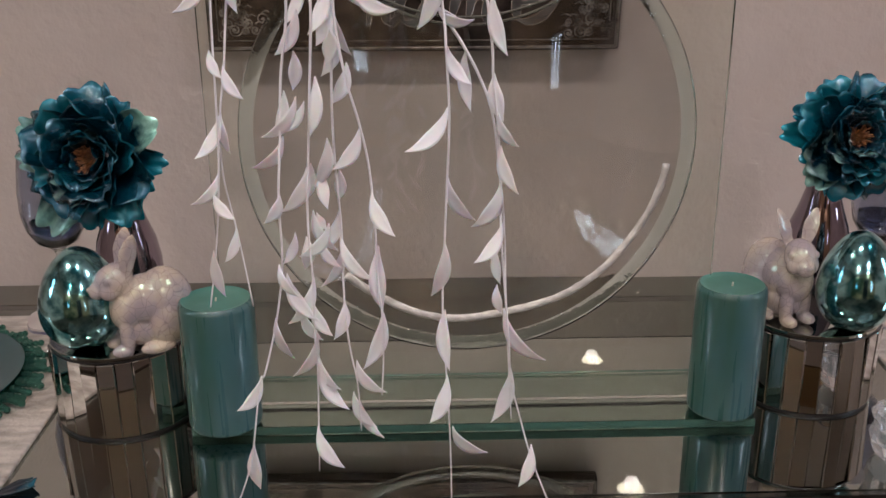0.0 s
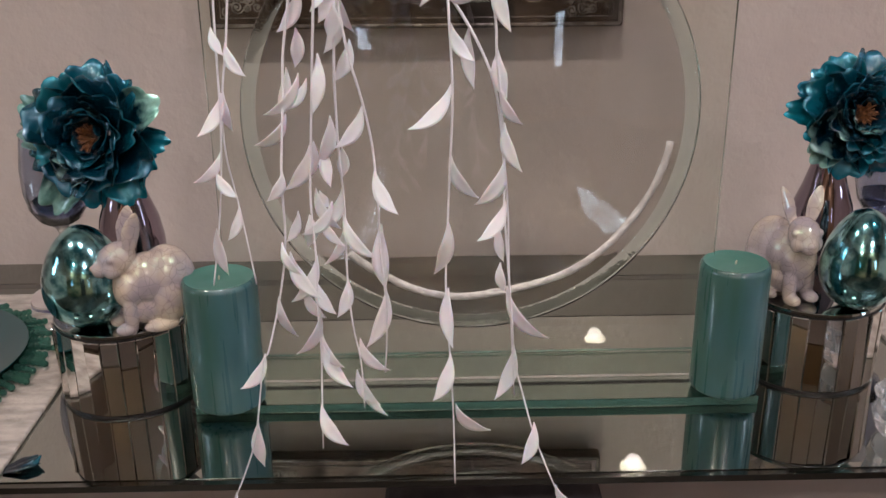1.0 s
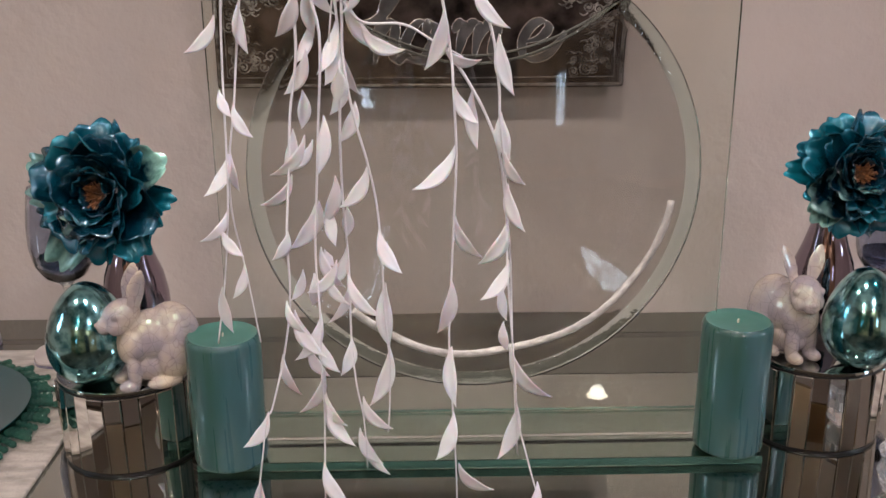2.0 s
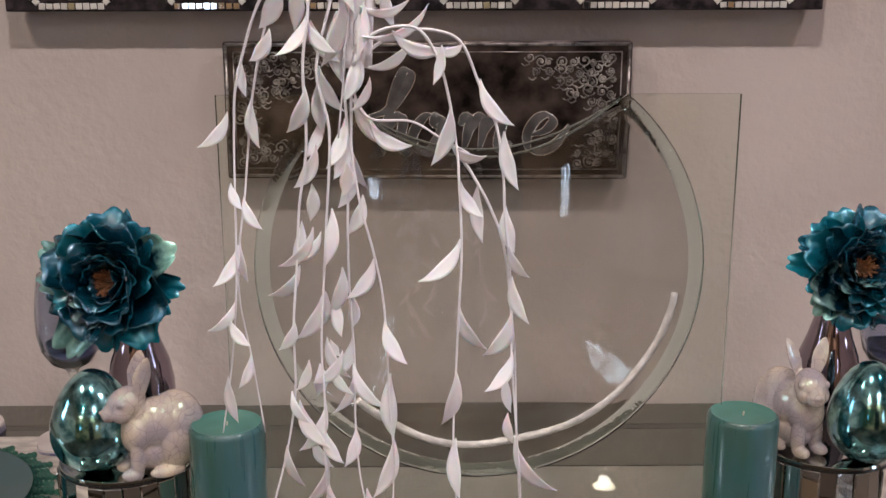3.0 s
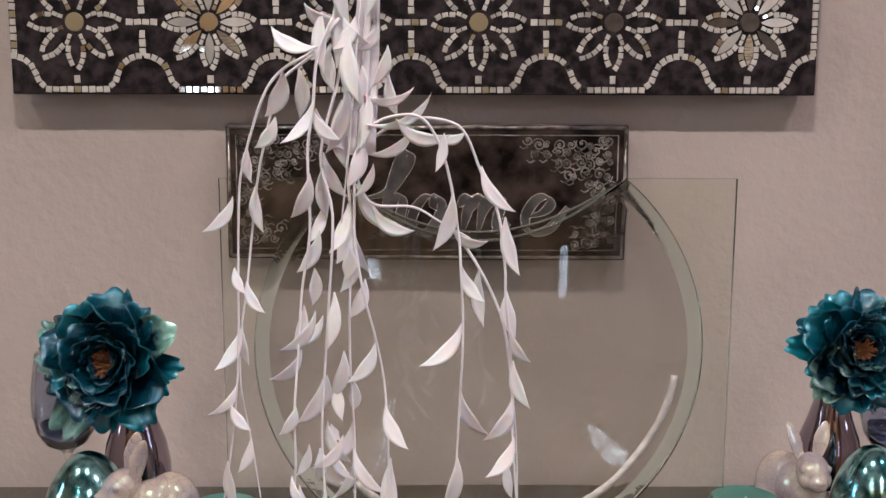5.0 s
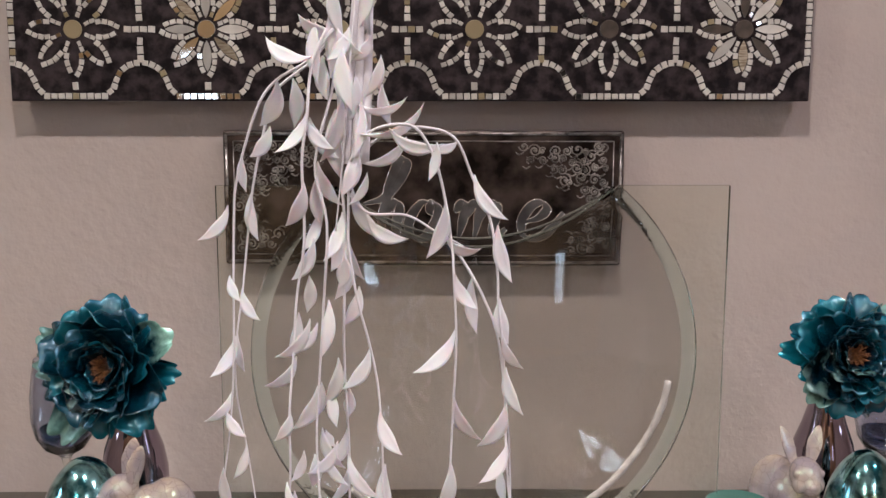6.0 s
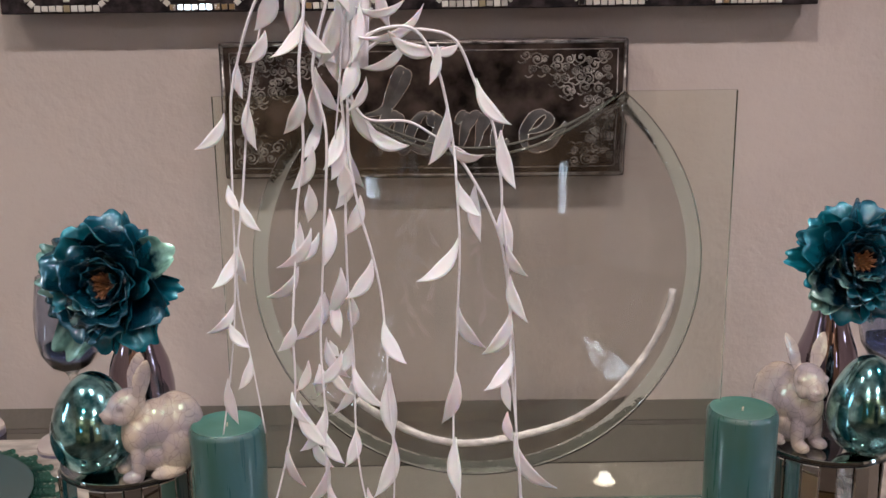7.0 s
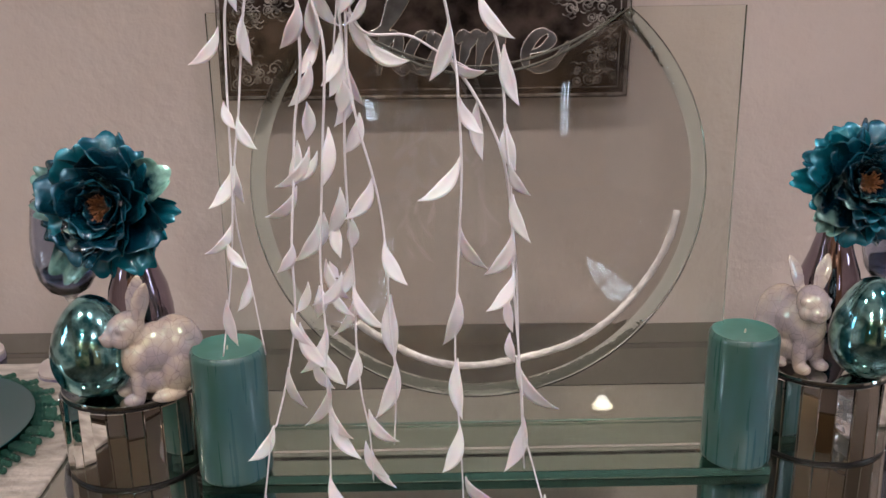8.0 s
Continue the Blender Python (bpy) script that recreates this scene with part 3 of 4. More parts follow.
# ---- bottles with peonies ----


def bottle(x, y):
    prof = [(0, 0), (0.036, 0), (0.039, 0.003), (0.0395, 0.03), (0.0395, 0.09), (0.0385, 0.125), (0.034, 0.150), (0.026, 0.172), (0.0195, 0.195), (0.0175, 0.215), (0.0165, 0.235), (0.0175, 0.245), (0.0150, 0.2455), (0.0140, 0.235), (0.0155, 0.20), (0, 0.198)]
    b = part("cone_vase", lathe(prof, 56, 50), M_BOTTLE)
    b.matrix_basis = pose(x, y, TABLE_Z + 0.0003)
    return tagged(b, "cone-shaped plum-tinted chrome vase holding a teal peony", "vase", "chrome vases")


def petal_mesh(length, width, cup, ruffle, seed):
    """A cupped, ruffled petal that grows along +y from its base and faces +z."""
    bm = bmesh.new()
    rnd = random.Random(seed)
    ph = [rnd.uniform(0, 6.3) for _ in range(4)]
    n, m = 10, 16
    grid = []
    for i in range(n + 1):
        u = i / n
        row = []
        for j in range(m + 1):
            v = j / m * 2 - 1
            w = width * (0.24 + 0.76 * math.sin(math.pi * min(1.0, 0.06 + 0.52 * u))) * 0.53
            ln = length * u * (1 - 0.15 * v * v * u - 0.20 * v ** 6 * u + 0.11 * u * u * abs(math.sin(4.2 * v + ph[0])) - 0.02 * u)
            lift = cup * length * (u * u * 0.75 + 0.5 * v * v * u) + ruffle * u * u * (math.sin(4.3 * v + ph[1]) + 0.7 * math.sin(9 * v + ph[2]))
            lift -= 0.38 * cup * length * max(0.0, u - 0.75) * 4 * (0.6 + 0.4 * math.sin(3 * v + ph[3]))
            row.append(bm.verts.new((w * v, ln, lift)))
        grid.append(row)
    for i in range(n):
        for j in range(m):
            bm.faces.new((grid[i][j], grid[i][j + 1], grid[i + 1][j + 1], grid[i + 1][j])).smooth = True
    return bm


PETALS = {}


def peony(x, y, z, scale, tilt, turn, seed, outer):
    """A full peony head whose axis points along its own +z, tilted towards the room; its stem drops into the vase.
    outer: the loose outer petals as way (degrees), length, width, pale or not."""
    f = thing("peony", pose(x, y, z, tilt, 0, turn), "large teal silk peony with glossy petals, pale sheen painted on some, and copper stamens", "flower", "teal peonies")
    rnd = random.Random(seed)

    def place(key, size, way, lean, back, sx, sy, pale):
        if key not in PETALS:
            PETALS[key] = [mesh_of("petal", petal_mesh(*size, 0.0040 - 0.0004 * key[0], 10 * key[0] + key[1]), m) for m in (M_PETAL, M_PETAL_SHEEN)]
        ob = new("petal", PETALS[key][1 if pale else 0])
        ob.parent = f
        ob.matrix_basis = pose(0, 0, back, 0, 0, way - 90) @ pose(0, 0.009 * scale, 0, lean, rnd.uniform(-9, 9), 0) @ Matrix.Diagonal((sx, sy, min(sx, sy), 1))
        ob.modifiers.new("thickness", "SOLIDIFY").thickness = 0.0004
        if pale:
            ob["label"] = "teal petal with a pale sheen painted into its colour"

    for i, (way, ln, wd, pale) in enumerate(outer):
        place((0, i % 5), (0.083, 0.066, 0.30), way, rnd.uniform(-9, 3), -0.012 + 0.005 * (i % 2) + 0.006 * pale, wd / 0.074 * scale, ln / 0.080 * scale, pale)
    for layer, (count, ln, wd, lean, cup, back) in enumerate(((8, 0.069, 0.066, 11, 0.42, -0.007), (7, 0.056, 0.060, 26, 0.50, -0.002), (6, 0.043, 0.050, 42, 0.52, 0.001), (5, 0.031, 0.038, 56, 0.50, 0.003)), 1):
        for i in range(count):
            way = 360 * (i + 0.5 * (layer % 2)) / count + rnd.uniform(-13, 13)
            s = scale * rnd.uniform(0.84, 1.12)
            place((layer, (i + seed) % 4), (ln, wd, cup), way, lean + rnd.uniform(-12, 10), back * scale, s, s, rnd.random() < 0.06)
    bm = bmesh.new()
    for i in range(120):
        a, r = rnd.uniform(0, 6.283), 0.0175 * math.sqrt(rnd.random()) * scale
        b = Vector((0.35 * r * math.cos(a), 0.35 * r * math.sin(a), 0.002))
        e = Vector((r * math.cos(a), r * math.sin(a), rnd.uniform(0.017, 0.027) * scale))
        tube([b, (b + e) / 2 + Vector((0, 0, 0.003)), e], 0.0005, 0.0005, 4, bm)
        bmesh.ops.create_icosphere(bm, subdivisions=1, radius=0.0007, matrix=Matrix.Translation(e))
    tagged(part("stamen_tuft", bm, M_STAMEN, f, "copper brown stamens"), kind="stuff")
    return f


bottle(-0.376, 1.112)
bottle(0.452, 1.140)
FL = peony(-0.374, 1.035, 1.017, 0.86, 78, -8, 3, [(92, 0.077, 0.074, 0), (135, 0.074, 0.060, 0), (158, 0.091, 0.046, 1), (180, 0.089, 0.046, 1), (205, 0.083, 0.060, 0), (240, 0.092, 0.058, 1),
                                                  (266, 0.074, 0.056, 0), (305, 0.079, 0.064, 0), (335, 0.068, 0.050, 0), (358, 0.077, 0.040, 0), (28, 0.078, 0.062, 1), (58, 0.068, 0.062, 0)])
FR = peony(0.441, 1.050, 1.030, 0.75, 72, 6, 9, [(130, 0.072, 0.060, 0), (152, 0.075, 0.050, 0), (174, 0.081, 0.046, 0), (200, 0.072, 0.055, 0), (224, 0.079, 0.055, 1), (252, 0.077, 0.070, 0),
                                                 (286, 0.077, 0.068, 0), (316, 0.080, 0.060, 1), (345, 0.078, 0.060, 0), (15, 0.080, 0.060, 0), (45, 0.082, 0.050, 1), (75, 0.077, 0.068, 0), (104, 0.073, 0.068, 0)])
for f, bx, by in ((FL, -0.376, 1.112), (FR, 0.452, 1.140)):
    inv = f.matrix_basis.inverted()
    pts = [(bx, by, 0.952), (bx, by, 0.985), (bx * 0.5 + f.location.x * 0.5, by - 0.015, f.location.z - 0.012), f.location + (f.matrix_basis.to_3x3() @ Vector((0, 0, -0.006)))]
    part("stem", tube([inv @ q for q in spline(pts, 5)], 0.003, 0.003, 8), M_PETAL, f)


def goblet(x, y):
    g = thing("wine_goblet", pose(x, y, TABLE_Z + 0.0125), "smoky blue glass wine goblet with a mirrored sheen", "glass", "wine goblets")
    part("bowl", lathe([(0, 0.094), (0.012, 0.096), (0.026, 0.105), (0.036, 0.122), (0.0405, 0.145), (0.040, 0.175), (0.036, 0.205), (0.033, 0.222), (0.0312, 0.222), (0.0338, 0.205), (0.0376, 0.175), (0.0376, 0.146), (0.0328, 0.1245), (0.0225, 0.1095), (0.010, 0.1035), (0, 0.103)], 48, 60), M_GOBLET, g).visible_shadow = False
    part("tinted_base", lathe([(0, 0.1033), (0.0098, 0.1038), (0.0222, 0.1099), (0.0322, 0.1247), (0.0330, 0.1290), (0.030, 0.1275), (0.015, 0.1200), (0, 0.1170)], 48, 50), M_GOBLET_BASE, g, "smoky blue tinted bottom").visible_shadow = False
    part("stem", lathe([(0, 0.004), (0.010, 0.004), (0.0045, 0.012), (0.0034, 0.03), (0.0034, 0.075), (0.006, 0.090), (0.010, 0.0945), (0, 0.0945)], 24, 60), M_GLASS, g).visible_shadow = False
    part("foot", lathe([(0, 0), (0.035, 0), (0.036, 0.0012), (0.030, 0.0028), (0.010, 0.0045), (0, 0.0045)], 48, 50), M_GLASS, g).visible_shadow = False
    return g


def coaster(x, y, r, seed):
    """A slice of agate with an uneven outline and a sparkling edge."""
    c = thing("agate_coaster", pose(x, y, TABLE_Z + 0.0003), "pale pink agate slice coaster with a violet edge", "coaster", "agate coasters")
    n = 40
    out = [r * (1 + 0.07 * noise.noise(Vector((math.cos(2 * math.pi * k / n) * 2.2 + seed, math.sin(2 * math.pi * k / n) * 2.2, 0)))) for k in range(n)]
    for nm, z0, z1, grow, mat in (("edge_band", 0.0, 0.0085, 1.0, M_AGATE_EDGE), ("face", 0.0087, 0.0115, 0.985, M_AGATE)):
        bm = bmesh.new()
        lo = [bm.verts.new((grow * q * math.cos(2 * math.pi * k / n), grow * q * math.sin(2 * math.pi * k / n), z0)) for k, q in enumerate(out)]
        hi = [bm.verts.new((0.985 * grow * q * math.cos(2 * math.pi * k / n), 0.985 * grow * q * math.sin(2 * math.pi * k / n), z1)) for k, q in enumerate(out)]
        for k in range(n):
            bm.faces.new((lo[k], lo[(k + 1) % n], hi[(k + 1) % n], hi[k]))
        bm.faces.new(lo[::-1])
        bm.faces.new(hi)
        part(nm, bm, mat, c)
    return c


for x, y, s in ((-0.497, 1.20, 1.0), (-0.665, 1.24, 5.0), (0.556, 1.20, 9.0)):
    coaster(x, y, 0.050, s)
goblet(-0.494, 1.20)
goblet(0.556, 1.20)

# ---- place settings ----


def placemat(x0, x1, y0, y1, turn, pivot):
    m = part("placemat", box(x0, x1, y0, y1, 0.0004, 0.0055, 0.0018), M_MAT)
    m.matrix_basis = pose(*pivot, TABLE_Z, 0, 0, turn)
    return tagged(m, "cream textured placemat lying on the mirrored table", "placemat", "cream placemats")


placemat(-0.42, 0.0, -0.20, 0.22, 1.5, (-0.428, 1.0))
placemat(0.0, 0.42, -0.12, 0.25, 0, (0.519, 1.06))


def charger(x, y):
    c = thing("charger_plate", pose(x, y, TABLE_Z + 0.0056), "green beaded-glass charger plate with a scalloped edge", "charger plate")
    part("dish", lathe([(0, 0), (0.12, 0), (0.150, 0.006), (0.152, 0.008), (0.118, 0.003), (0, 0.003)], 64, 40), M_CHARGER, c)
    b = bmesh.new()
    bmesh.ops.create_icosphere(b, subdivisions=2, radius=0.0041)
    for f in b.faces:
        f.smooth = True
    me = mesh_of("bead", b, M_CHARGER)
    for k in range(26):
        a = 2 * math.pi * k / 26
        for row in range(5):
            for spoke in (-1, 0, 1):
                if row == 4 and spoke:
                    continue
                b, r = a + spoke * (0.066 + 0.006 * row), 0.146 + 0.0062 * row - 0.002 * abs(spoke)
                ob = new("bead", me)
                ob.parent = c
                ob.matrix_basis = pose(r * math.cos(b), r * math.sin(b), 0.0105 - 0.0010 * row - 0.0022 * abs(spoke))
    return c


charger(-0.627, 1.003)
pl = part("dinner_plate", lathe([(0, 0), (0.085, 0), (0.090, 0.002), (0.140, 0.011), (0.1435, 0.0125), (0.1435, 0.0138), (0.138, 0.0132), (0.088, 0.0048), (0, 0.004)], 72, 40), M_PLATE)
pl.matrix_basis = pose(-0.627, 1.003, TABLE_Z + 0.0088)
tagged(pl, "glossy dark teal dinner plate on a green beaded charger", "plate")
bo = part("small_bowl", lathe([(0, 0), (0.022, 0), (0.024, 0.004), (0.040, 0.020), (0.052, 0.040), (0.0535, 0.042), (0.0505, 0.042), (0.038, 0.022), (0.020, 0.007), (0, 0.006)], 56, 40), M_PLATE)
bo.matrix_basis = pose(-0.622, 1.035, TABLE_Z + 0.0130)
tagged(bo, "small dark teal bowl standing on the dinner plate", "bowl")

lp = part("silk_petal", petal_mesh(0.034, 0.022, 0.15, 0.002, 77), M_PETAL)
lp.matrix_basis = pose(-0.424, 0.806, TABLE_Z + 0.0012, 3, 0, -68)
lp.modifiers.new("thickness", "SOLIDIFY").thickness = 0.0008
tagged(lp, "loose dark teal silk petal lying on the table edge", "petal")

# cut crystal votive
bm = lathe([(0, 0), (0.022, 0), (0.030, 0.010), (0.033, 0.022), (0.030, 0.034), (0.034, 0.046), (0.030, 0.050), (0.026, 0.046), (0.022, 0.02), (0, 0.016)], 12, 1)
for f in bm.faces:
    f.smooth = False
bmesh.ops.triangulate(bm, faces=bm.faces[:])
vt = part("crystal_votive", bm, M_CRYSTAL)
vt.visible_shadow = False
vt.matrix_basis = pose(0.455, 0.858, TABLE_Z + 0.0003) @ Matrix.Diagonal((1.1, 1.1, 1.0, 1))
tagged(vt, "faceted cut-crystal votive cup on the mirrored table", "votive")

# ---- the plaque on the wall ----
SX0, SX1, SZ0, SZ1, SY = -0.3118, 0.2365, 1.0828, 1.2670, 1.3400
sign = thing("home_plaque", pose(0, 0, 0), "dark bronze wall plaque with raised scrollwork and the word home", "plaque")
part("plate", box(SX0, SX1, SY, SY + 0.024, SZ0, SZ1, 0.003), M_SIGN, sign)
part("hanging_frame", box(SX0 + 0.03, SX1 - 0.03, SY + 0.0242, WALL_Y - 0.0005, SZ0 + 0.03, SZ1 - 0.03), M_DARK, sign)


def border(inset, r):
    bm = bmesh.new()
    c = [Vector((x, SY - 0.0004, z)) for x, z in ((SX0 + inset, SZ0 + inset), (SX1 - inset, SZ0 + inset), (SX1 - inset, SZ1 - inset), (SX0 + inset, SZ1 - inset))]
    for a, b in zip(c, c[1:] + c[:1]):
        tube([a, (a + b) / 2, b], r, r, 8, bm)
    return bm


part("border_bead", border(0.0045, 0.0022), M_RELIEF, sign, "worn silver bead border")
part("inner_line", border(0.0145, 0.0008), M_RELIEF, sign, "thin raised line")


def scroll(bm, x, z, r, start, turns, hand):
    """A raised spiral scroll with a round bud in its middle."""
    path = []
    for i in range(19):
        u = i / 18
        a = radians(start) + hand * 2 * math.pi * turns * u
        q = r * (1 - 0.80 * u)
        path.append(Vector((x + q * math.cos(a), SY - 0.0005 - 0.0008 * u, z + q * math.sin(a))))
    tube(path, 0.0009, 0.0014, 6, bm)
    bmesh.ops.create_icosphere(bm, subdivisions=1, radius=0.0019, matrix=Matrix.Translation((x, SY - 0.0006, z)))


def scrollwork(x, z, sx, sz, wide, high, seed):
    """Scrolls that fill a corner triangle from (x, z) inwards, linked by short tendrils."""
    bm, rnd = bmesh.new(), random.Random(seed)
    step = 0.0140
    nx, nz = int(wide / step) + 1, int(high / step) + 1
    for i in range(nx):
        for j in range(nz):
            if i / nx + j / nz < 1.0:
                cx, cz = x + sx * (i + 0.5 + 0.25 * (j % 2)) * step, z + sz * (j + 0.5) * step
                cx, cz = cx + rnd.uniform(-0.004, 0.004), cz + rnd.uniform(-0.004, 0.004)
                scroll(bm, cx, cz, rnd.uniform(0.0050, 0.0098), rnd.uniform(0, 360), rnd.uniform(1.2, 1.7), rnd.choice((-1, 1)))
                tube(spline([(cx, SY - 0.0005, cz + 0.008 * sz), (cx + sx * 0.006, SY - 0.0008, cz + sz * 0.011), (cx + sx * 0.011, SY - 0.0005, cz + sz * 0.008)], 4), 0.0012, 0.0006, 6, bm)
    return bm


for x, z, sx, sz, wide, high, seed in ((SX1 - 0.018, SZ1 - 0.018, -1, -1, 0.112, 0.075, 1), (SX1 - 0.018, SZ0 + 0.018, -1, 1, 0.046, 0.056, 2), (SX0 + 0.018, SZ1 - 0.018, 1, -1, 0.112, 0.075, 3), (SX0 + 0.018, SZ0 + 0.018, 1, 1, 0.046, 0.056, 4)):
    part("scrollwork", scrollwork(x, z, sx, sz, wide, high, seed), M_RELIEF, sign, "worn silver raised scrolls")


def letter(strokes, x0, z0, wide, high):
    """A raised script letter: each stroke a flat ribbon, broad on the way down, between two polished edges."""
    bm = bmesh.new()
    for points in strokes:
        path = spline([(x0 + wide * u, 0, z0 + high * v) for u, v in points], 7)
        rows = []
        for i, q in enumerate(path):
            d = (path[min(i + 1, len(path) - 1)] - path[max(i - 1, 0)]).normalized()
            n = Vector((-d.z, 0, d.x))
            end = min(1.0, 0.35 + 4.0 * min(i, len(path) - 1 - i) / len(path))
            half = end * (0.0020 + 0.0054 * abs(0.82 * d.z + 0.45 * d.x))
            rows.append((q - n * half, q, q + n * half))
        out = [[bm.verts.new((p.x, y, p.z)) for p, y in zip(r, (SY - 0.0016, SY - 0.0026, SY - 0.0016))] for r in rows]
        for a, b in zip(out, out[1:]):
            for j in (0, 1):
                bm.faces.new((a[j], a[j + 1], b[j + 1], b[j])).smooth = True
        first = len(bm.faces)
        for side in (0, 2):
            tube([Vector((r[side].x, SY - 0.0011, r[side].z)) for r in rows], 0.0008, 0.0008, 6, bm)
        bm.faces.ensure_lookup_table()
        for f in bm.faces[first:]:
            f.material_index = 1
    part("letter", bm, (M_LETTER, M_LETTER_EDGE), sign, "raised pewter script letter")


LZ, LH = SZ0 + 0.0385, 0.0475
letter([[(-0.05, 0.95), (0.45, 1.15), (0.85, 1.75), (0.98, 2.15), (0.82, 2.22), (0.60, 1.6), (0.40, 0.6), (0.28, -0.1)], [(0.32, 0.25), (0.55, 0.85), (0.74, 1.0), (0.80, 0.78), (0.70, 0.2), (0.82, -0.02), (1.12, 0.32)]], SX0 + 0.195, LZ, 0.058, LH)
letter([[(0.78, 0.94), (0.42, 1.0), (0.10, 0.62), (0.0, 0.25), (0.2, 0.0), (0.55, 0.06), (0.84, 0.5), (0.88, 0.85), (0.72, 0.98), (0.66, 0.74), (0.85, 0.62), (1.2, 0.74)]], SX0 + 0.2535, LZ, 0.046, LH)
letter([[(-0.08, 0.72), (0.10, 0.98), (0.16, 0.82), (0.02, 0.0)], [(0.06, 0.35), (0.30, 0.90), (0.45, 0.97), (0.48, 0.78), (0.37, 0.0)], [(0.42, 0.35), (0.66, 0.90), (0.84, 0.97), (0.87, 0.78), (0.77, 0.2), (0.85, 0.0), (1.06, 0.24)]], SX0 + 0.322, LZ, 0.062, LH)
letter([[(0.06, 0.42), (0.50, 0.55), (0.74, 0.80), (0.60, 1.0), (0.30, 0.90), (0.05, 0.50), (0.06, 0.15), (0.30, 0.0), (0.68, 0.1), (1.0, 0.4), (1.22, 0.72)]], SX0 + 0.408, LZ, 0.048, LH)

# ---- the mosaic panel ----
MX0, MX1, MZ0, MZ1, MY = -0.5950, 0.4815, 1.3065, 1.7465, 1.3350
mosaic = thing("mosaic_panel", pose(0, 0, 0), "long dark stone wall panel inlaid with cream mosaic flowers", "wall panel")
part("stone_slab", box(MX0, MX1, MY, WALL_Y - 0.012, MZ0, MZ1, 0.0015), M_STONE, mosaic)
part("backing_frame", box(MX0 + 0.02, MX1 - 0.02, WALL_Y - 0.0115, WALL_Y - 0.0005, MZ0 + 0.02, MZ1 - 0.02), M_DARK, mosaic)
CELL = (MX1 - MX0) / 6
ROW_Z = [1.4015, 1.4015 + 0.25]
pieces = []


def lay(path, size=0.0085, gap=0.0016, mat="cream", wide=0.0080):
    """Square tiles along a path in the panel's plane, as (x, z, angle, length, width, kind)."""
    ln = [0.0]
    for a, b in zip(path, path[1:]):
        ln.append(ln[-1] + math.hypot(b[0] - a[0], b[1] - a[1]))
    n = max(1, int(round(ln[-1] / (size + gap))))
    for k in range(n):
        d = ln[-1] * (k + 0.5) / n
        for i in range(len(path) - 1):
            if ln[i + 1] >= d:
                u = (d - ln[i]) / max(1e-9, ln[i + 1] - ln[i])
                x = path[i][0] + u * (path[i + 1][0] - path[i][0])
                z = path[i][1] + u * (path[i + 1][1] - path[i][1])
                a = math.atan2(path[i + 1][1] - path[i][1], path[i + 1][0] - path[i][0])
                kind = mat
                if mat == "cream":
                    q = random.random()
                    kind = "cream" if q < 0.93 else ("gold" if q < 0.975 else "mirror")
                pieces.append((x, z, a + random.uniform(-0.09, 0.09), ln[-1] / n - gap, wide * random.uniform(0.88, 1.08), kind))
                break


def petal_side(cx, cz, a, r0, r1, half, side, lo=0.0, hi=1.0):
    out = []
    for i in range(13):
        u = lo + (hi - lo) * i / 12
        r, w = r0 + (r1 - r0) * u, side * half * math.sin(math.pi * u) ** 0.8
        out.append((cx + r * math.cos(a) - w * math.sin(a), cz + r * math.sin(a) + w * math.cos(a)))
    return out


discs, inlays = [], []
for row, cz in enumerate(ROW_Z):
    for c in range(6):
        cx = MX0 + CELL * (c + 0.5) - 0.0015
        rich = c in (1, 5)
        for k in range(8):
            a = math.pi * k / 4
            long = 0.064 if k % 2 == 0 else 0.067
            for side in (-1, 1):
                lay(petal_side(cx, cz, a, 0.013, long, 0.0102, side, 0.34, 0.975 if side > 0 else 0.88), 0.0074, 0.0014, "cream", 0.0068)
            b = a + math.pi / 8
            lay([(cx + 0.0165 * math.cos(b), cz + 0.0165 * math.sin(b)), (cx + 0.0325 * math.cos(b), cz + 0.0325 * math.sin(b))], 0.0066, 0.0012, "cream", 0.0052)
            if rich:
                inlays.append((cx, cz, a, 0.0145, long - 0.008, 0.0060, (("ivory", "mirror", "ivory", "tan", "ivory", "mirror", "ivory", "tan") if c == 1 else ("ivory", "ivory", "umber", "ivory", "umber", "ivory", "tan", "umber"))[k]))
        discs.append((cx, cz, ("gold", "mirror", "gold", "gold", "umber", "umber")[c]))
        lay([(cx, cz - 0.069), (cx, MZ0 + 0.014)]) if row == 0 else None
        x1 = cx + CELL / 2
        if c < 5:
            lay([(cx + 0.068, cz), (cx + CELL - 0.068, cz)])
            lay([(x1, cz + 0.095), (x1, cz + 0.010)])
            lay([(x1, cz - 0.010), (x1, cz - 0.045)])
        if row == 0:
            lay([(cx - 0.044, MZ0 + 0.0065), (cx + 0.044, MZ0 + 0.0065)], mat="mirror" if c == 1 else "cream")
            for s in (-1, 1):
                ex = cx + s * CELL / 2
                arch = [(ex - s * 0.001, cz - 0.0440), (ex - s * 0.010, cz - 0.0450), (ex - s * 0.020, cz - 0.0490), (ex - s * 0.029, cz - 0.0570), (ex - s * 0.0345, cz - 0.0680), (ex - s * 0.038, cz - 0.0780), (ex - s * 0.0465, cz - 0.0855)]
                lay(arch[::-1] if s > 0 else arch)
for s, x in ((1, MX0 + 0.0055), (-1, MX1 - 0.0055)):
    lay([(x, MZ0 + 0.05), (x, MZ1 - 0.02)])

TILE_MATS = {"cream": M_TILE, "gold": M_TILE_GOLD, "mirror": M_TILE_MIRROR, "tan": M_TILE_TAN, "ivory": M_TILE, "umber": M_TILE_UMBER}


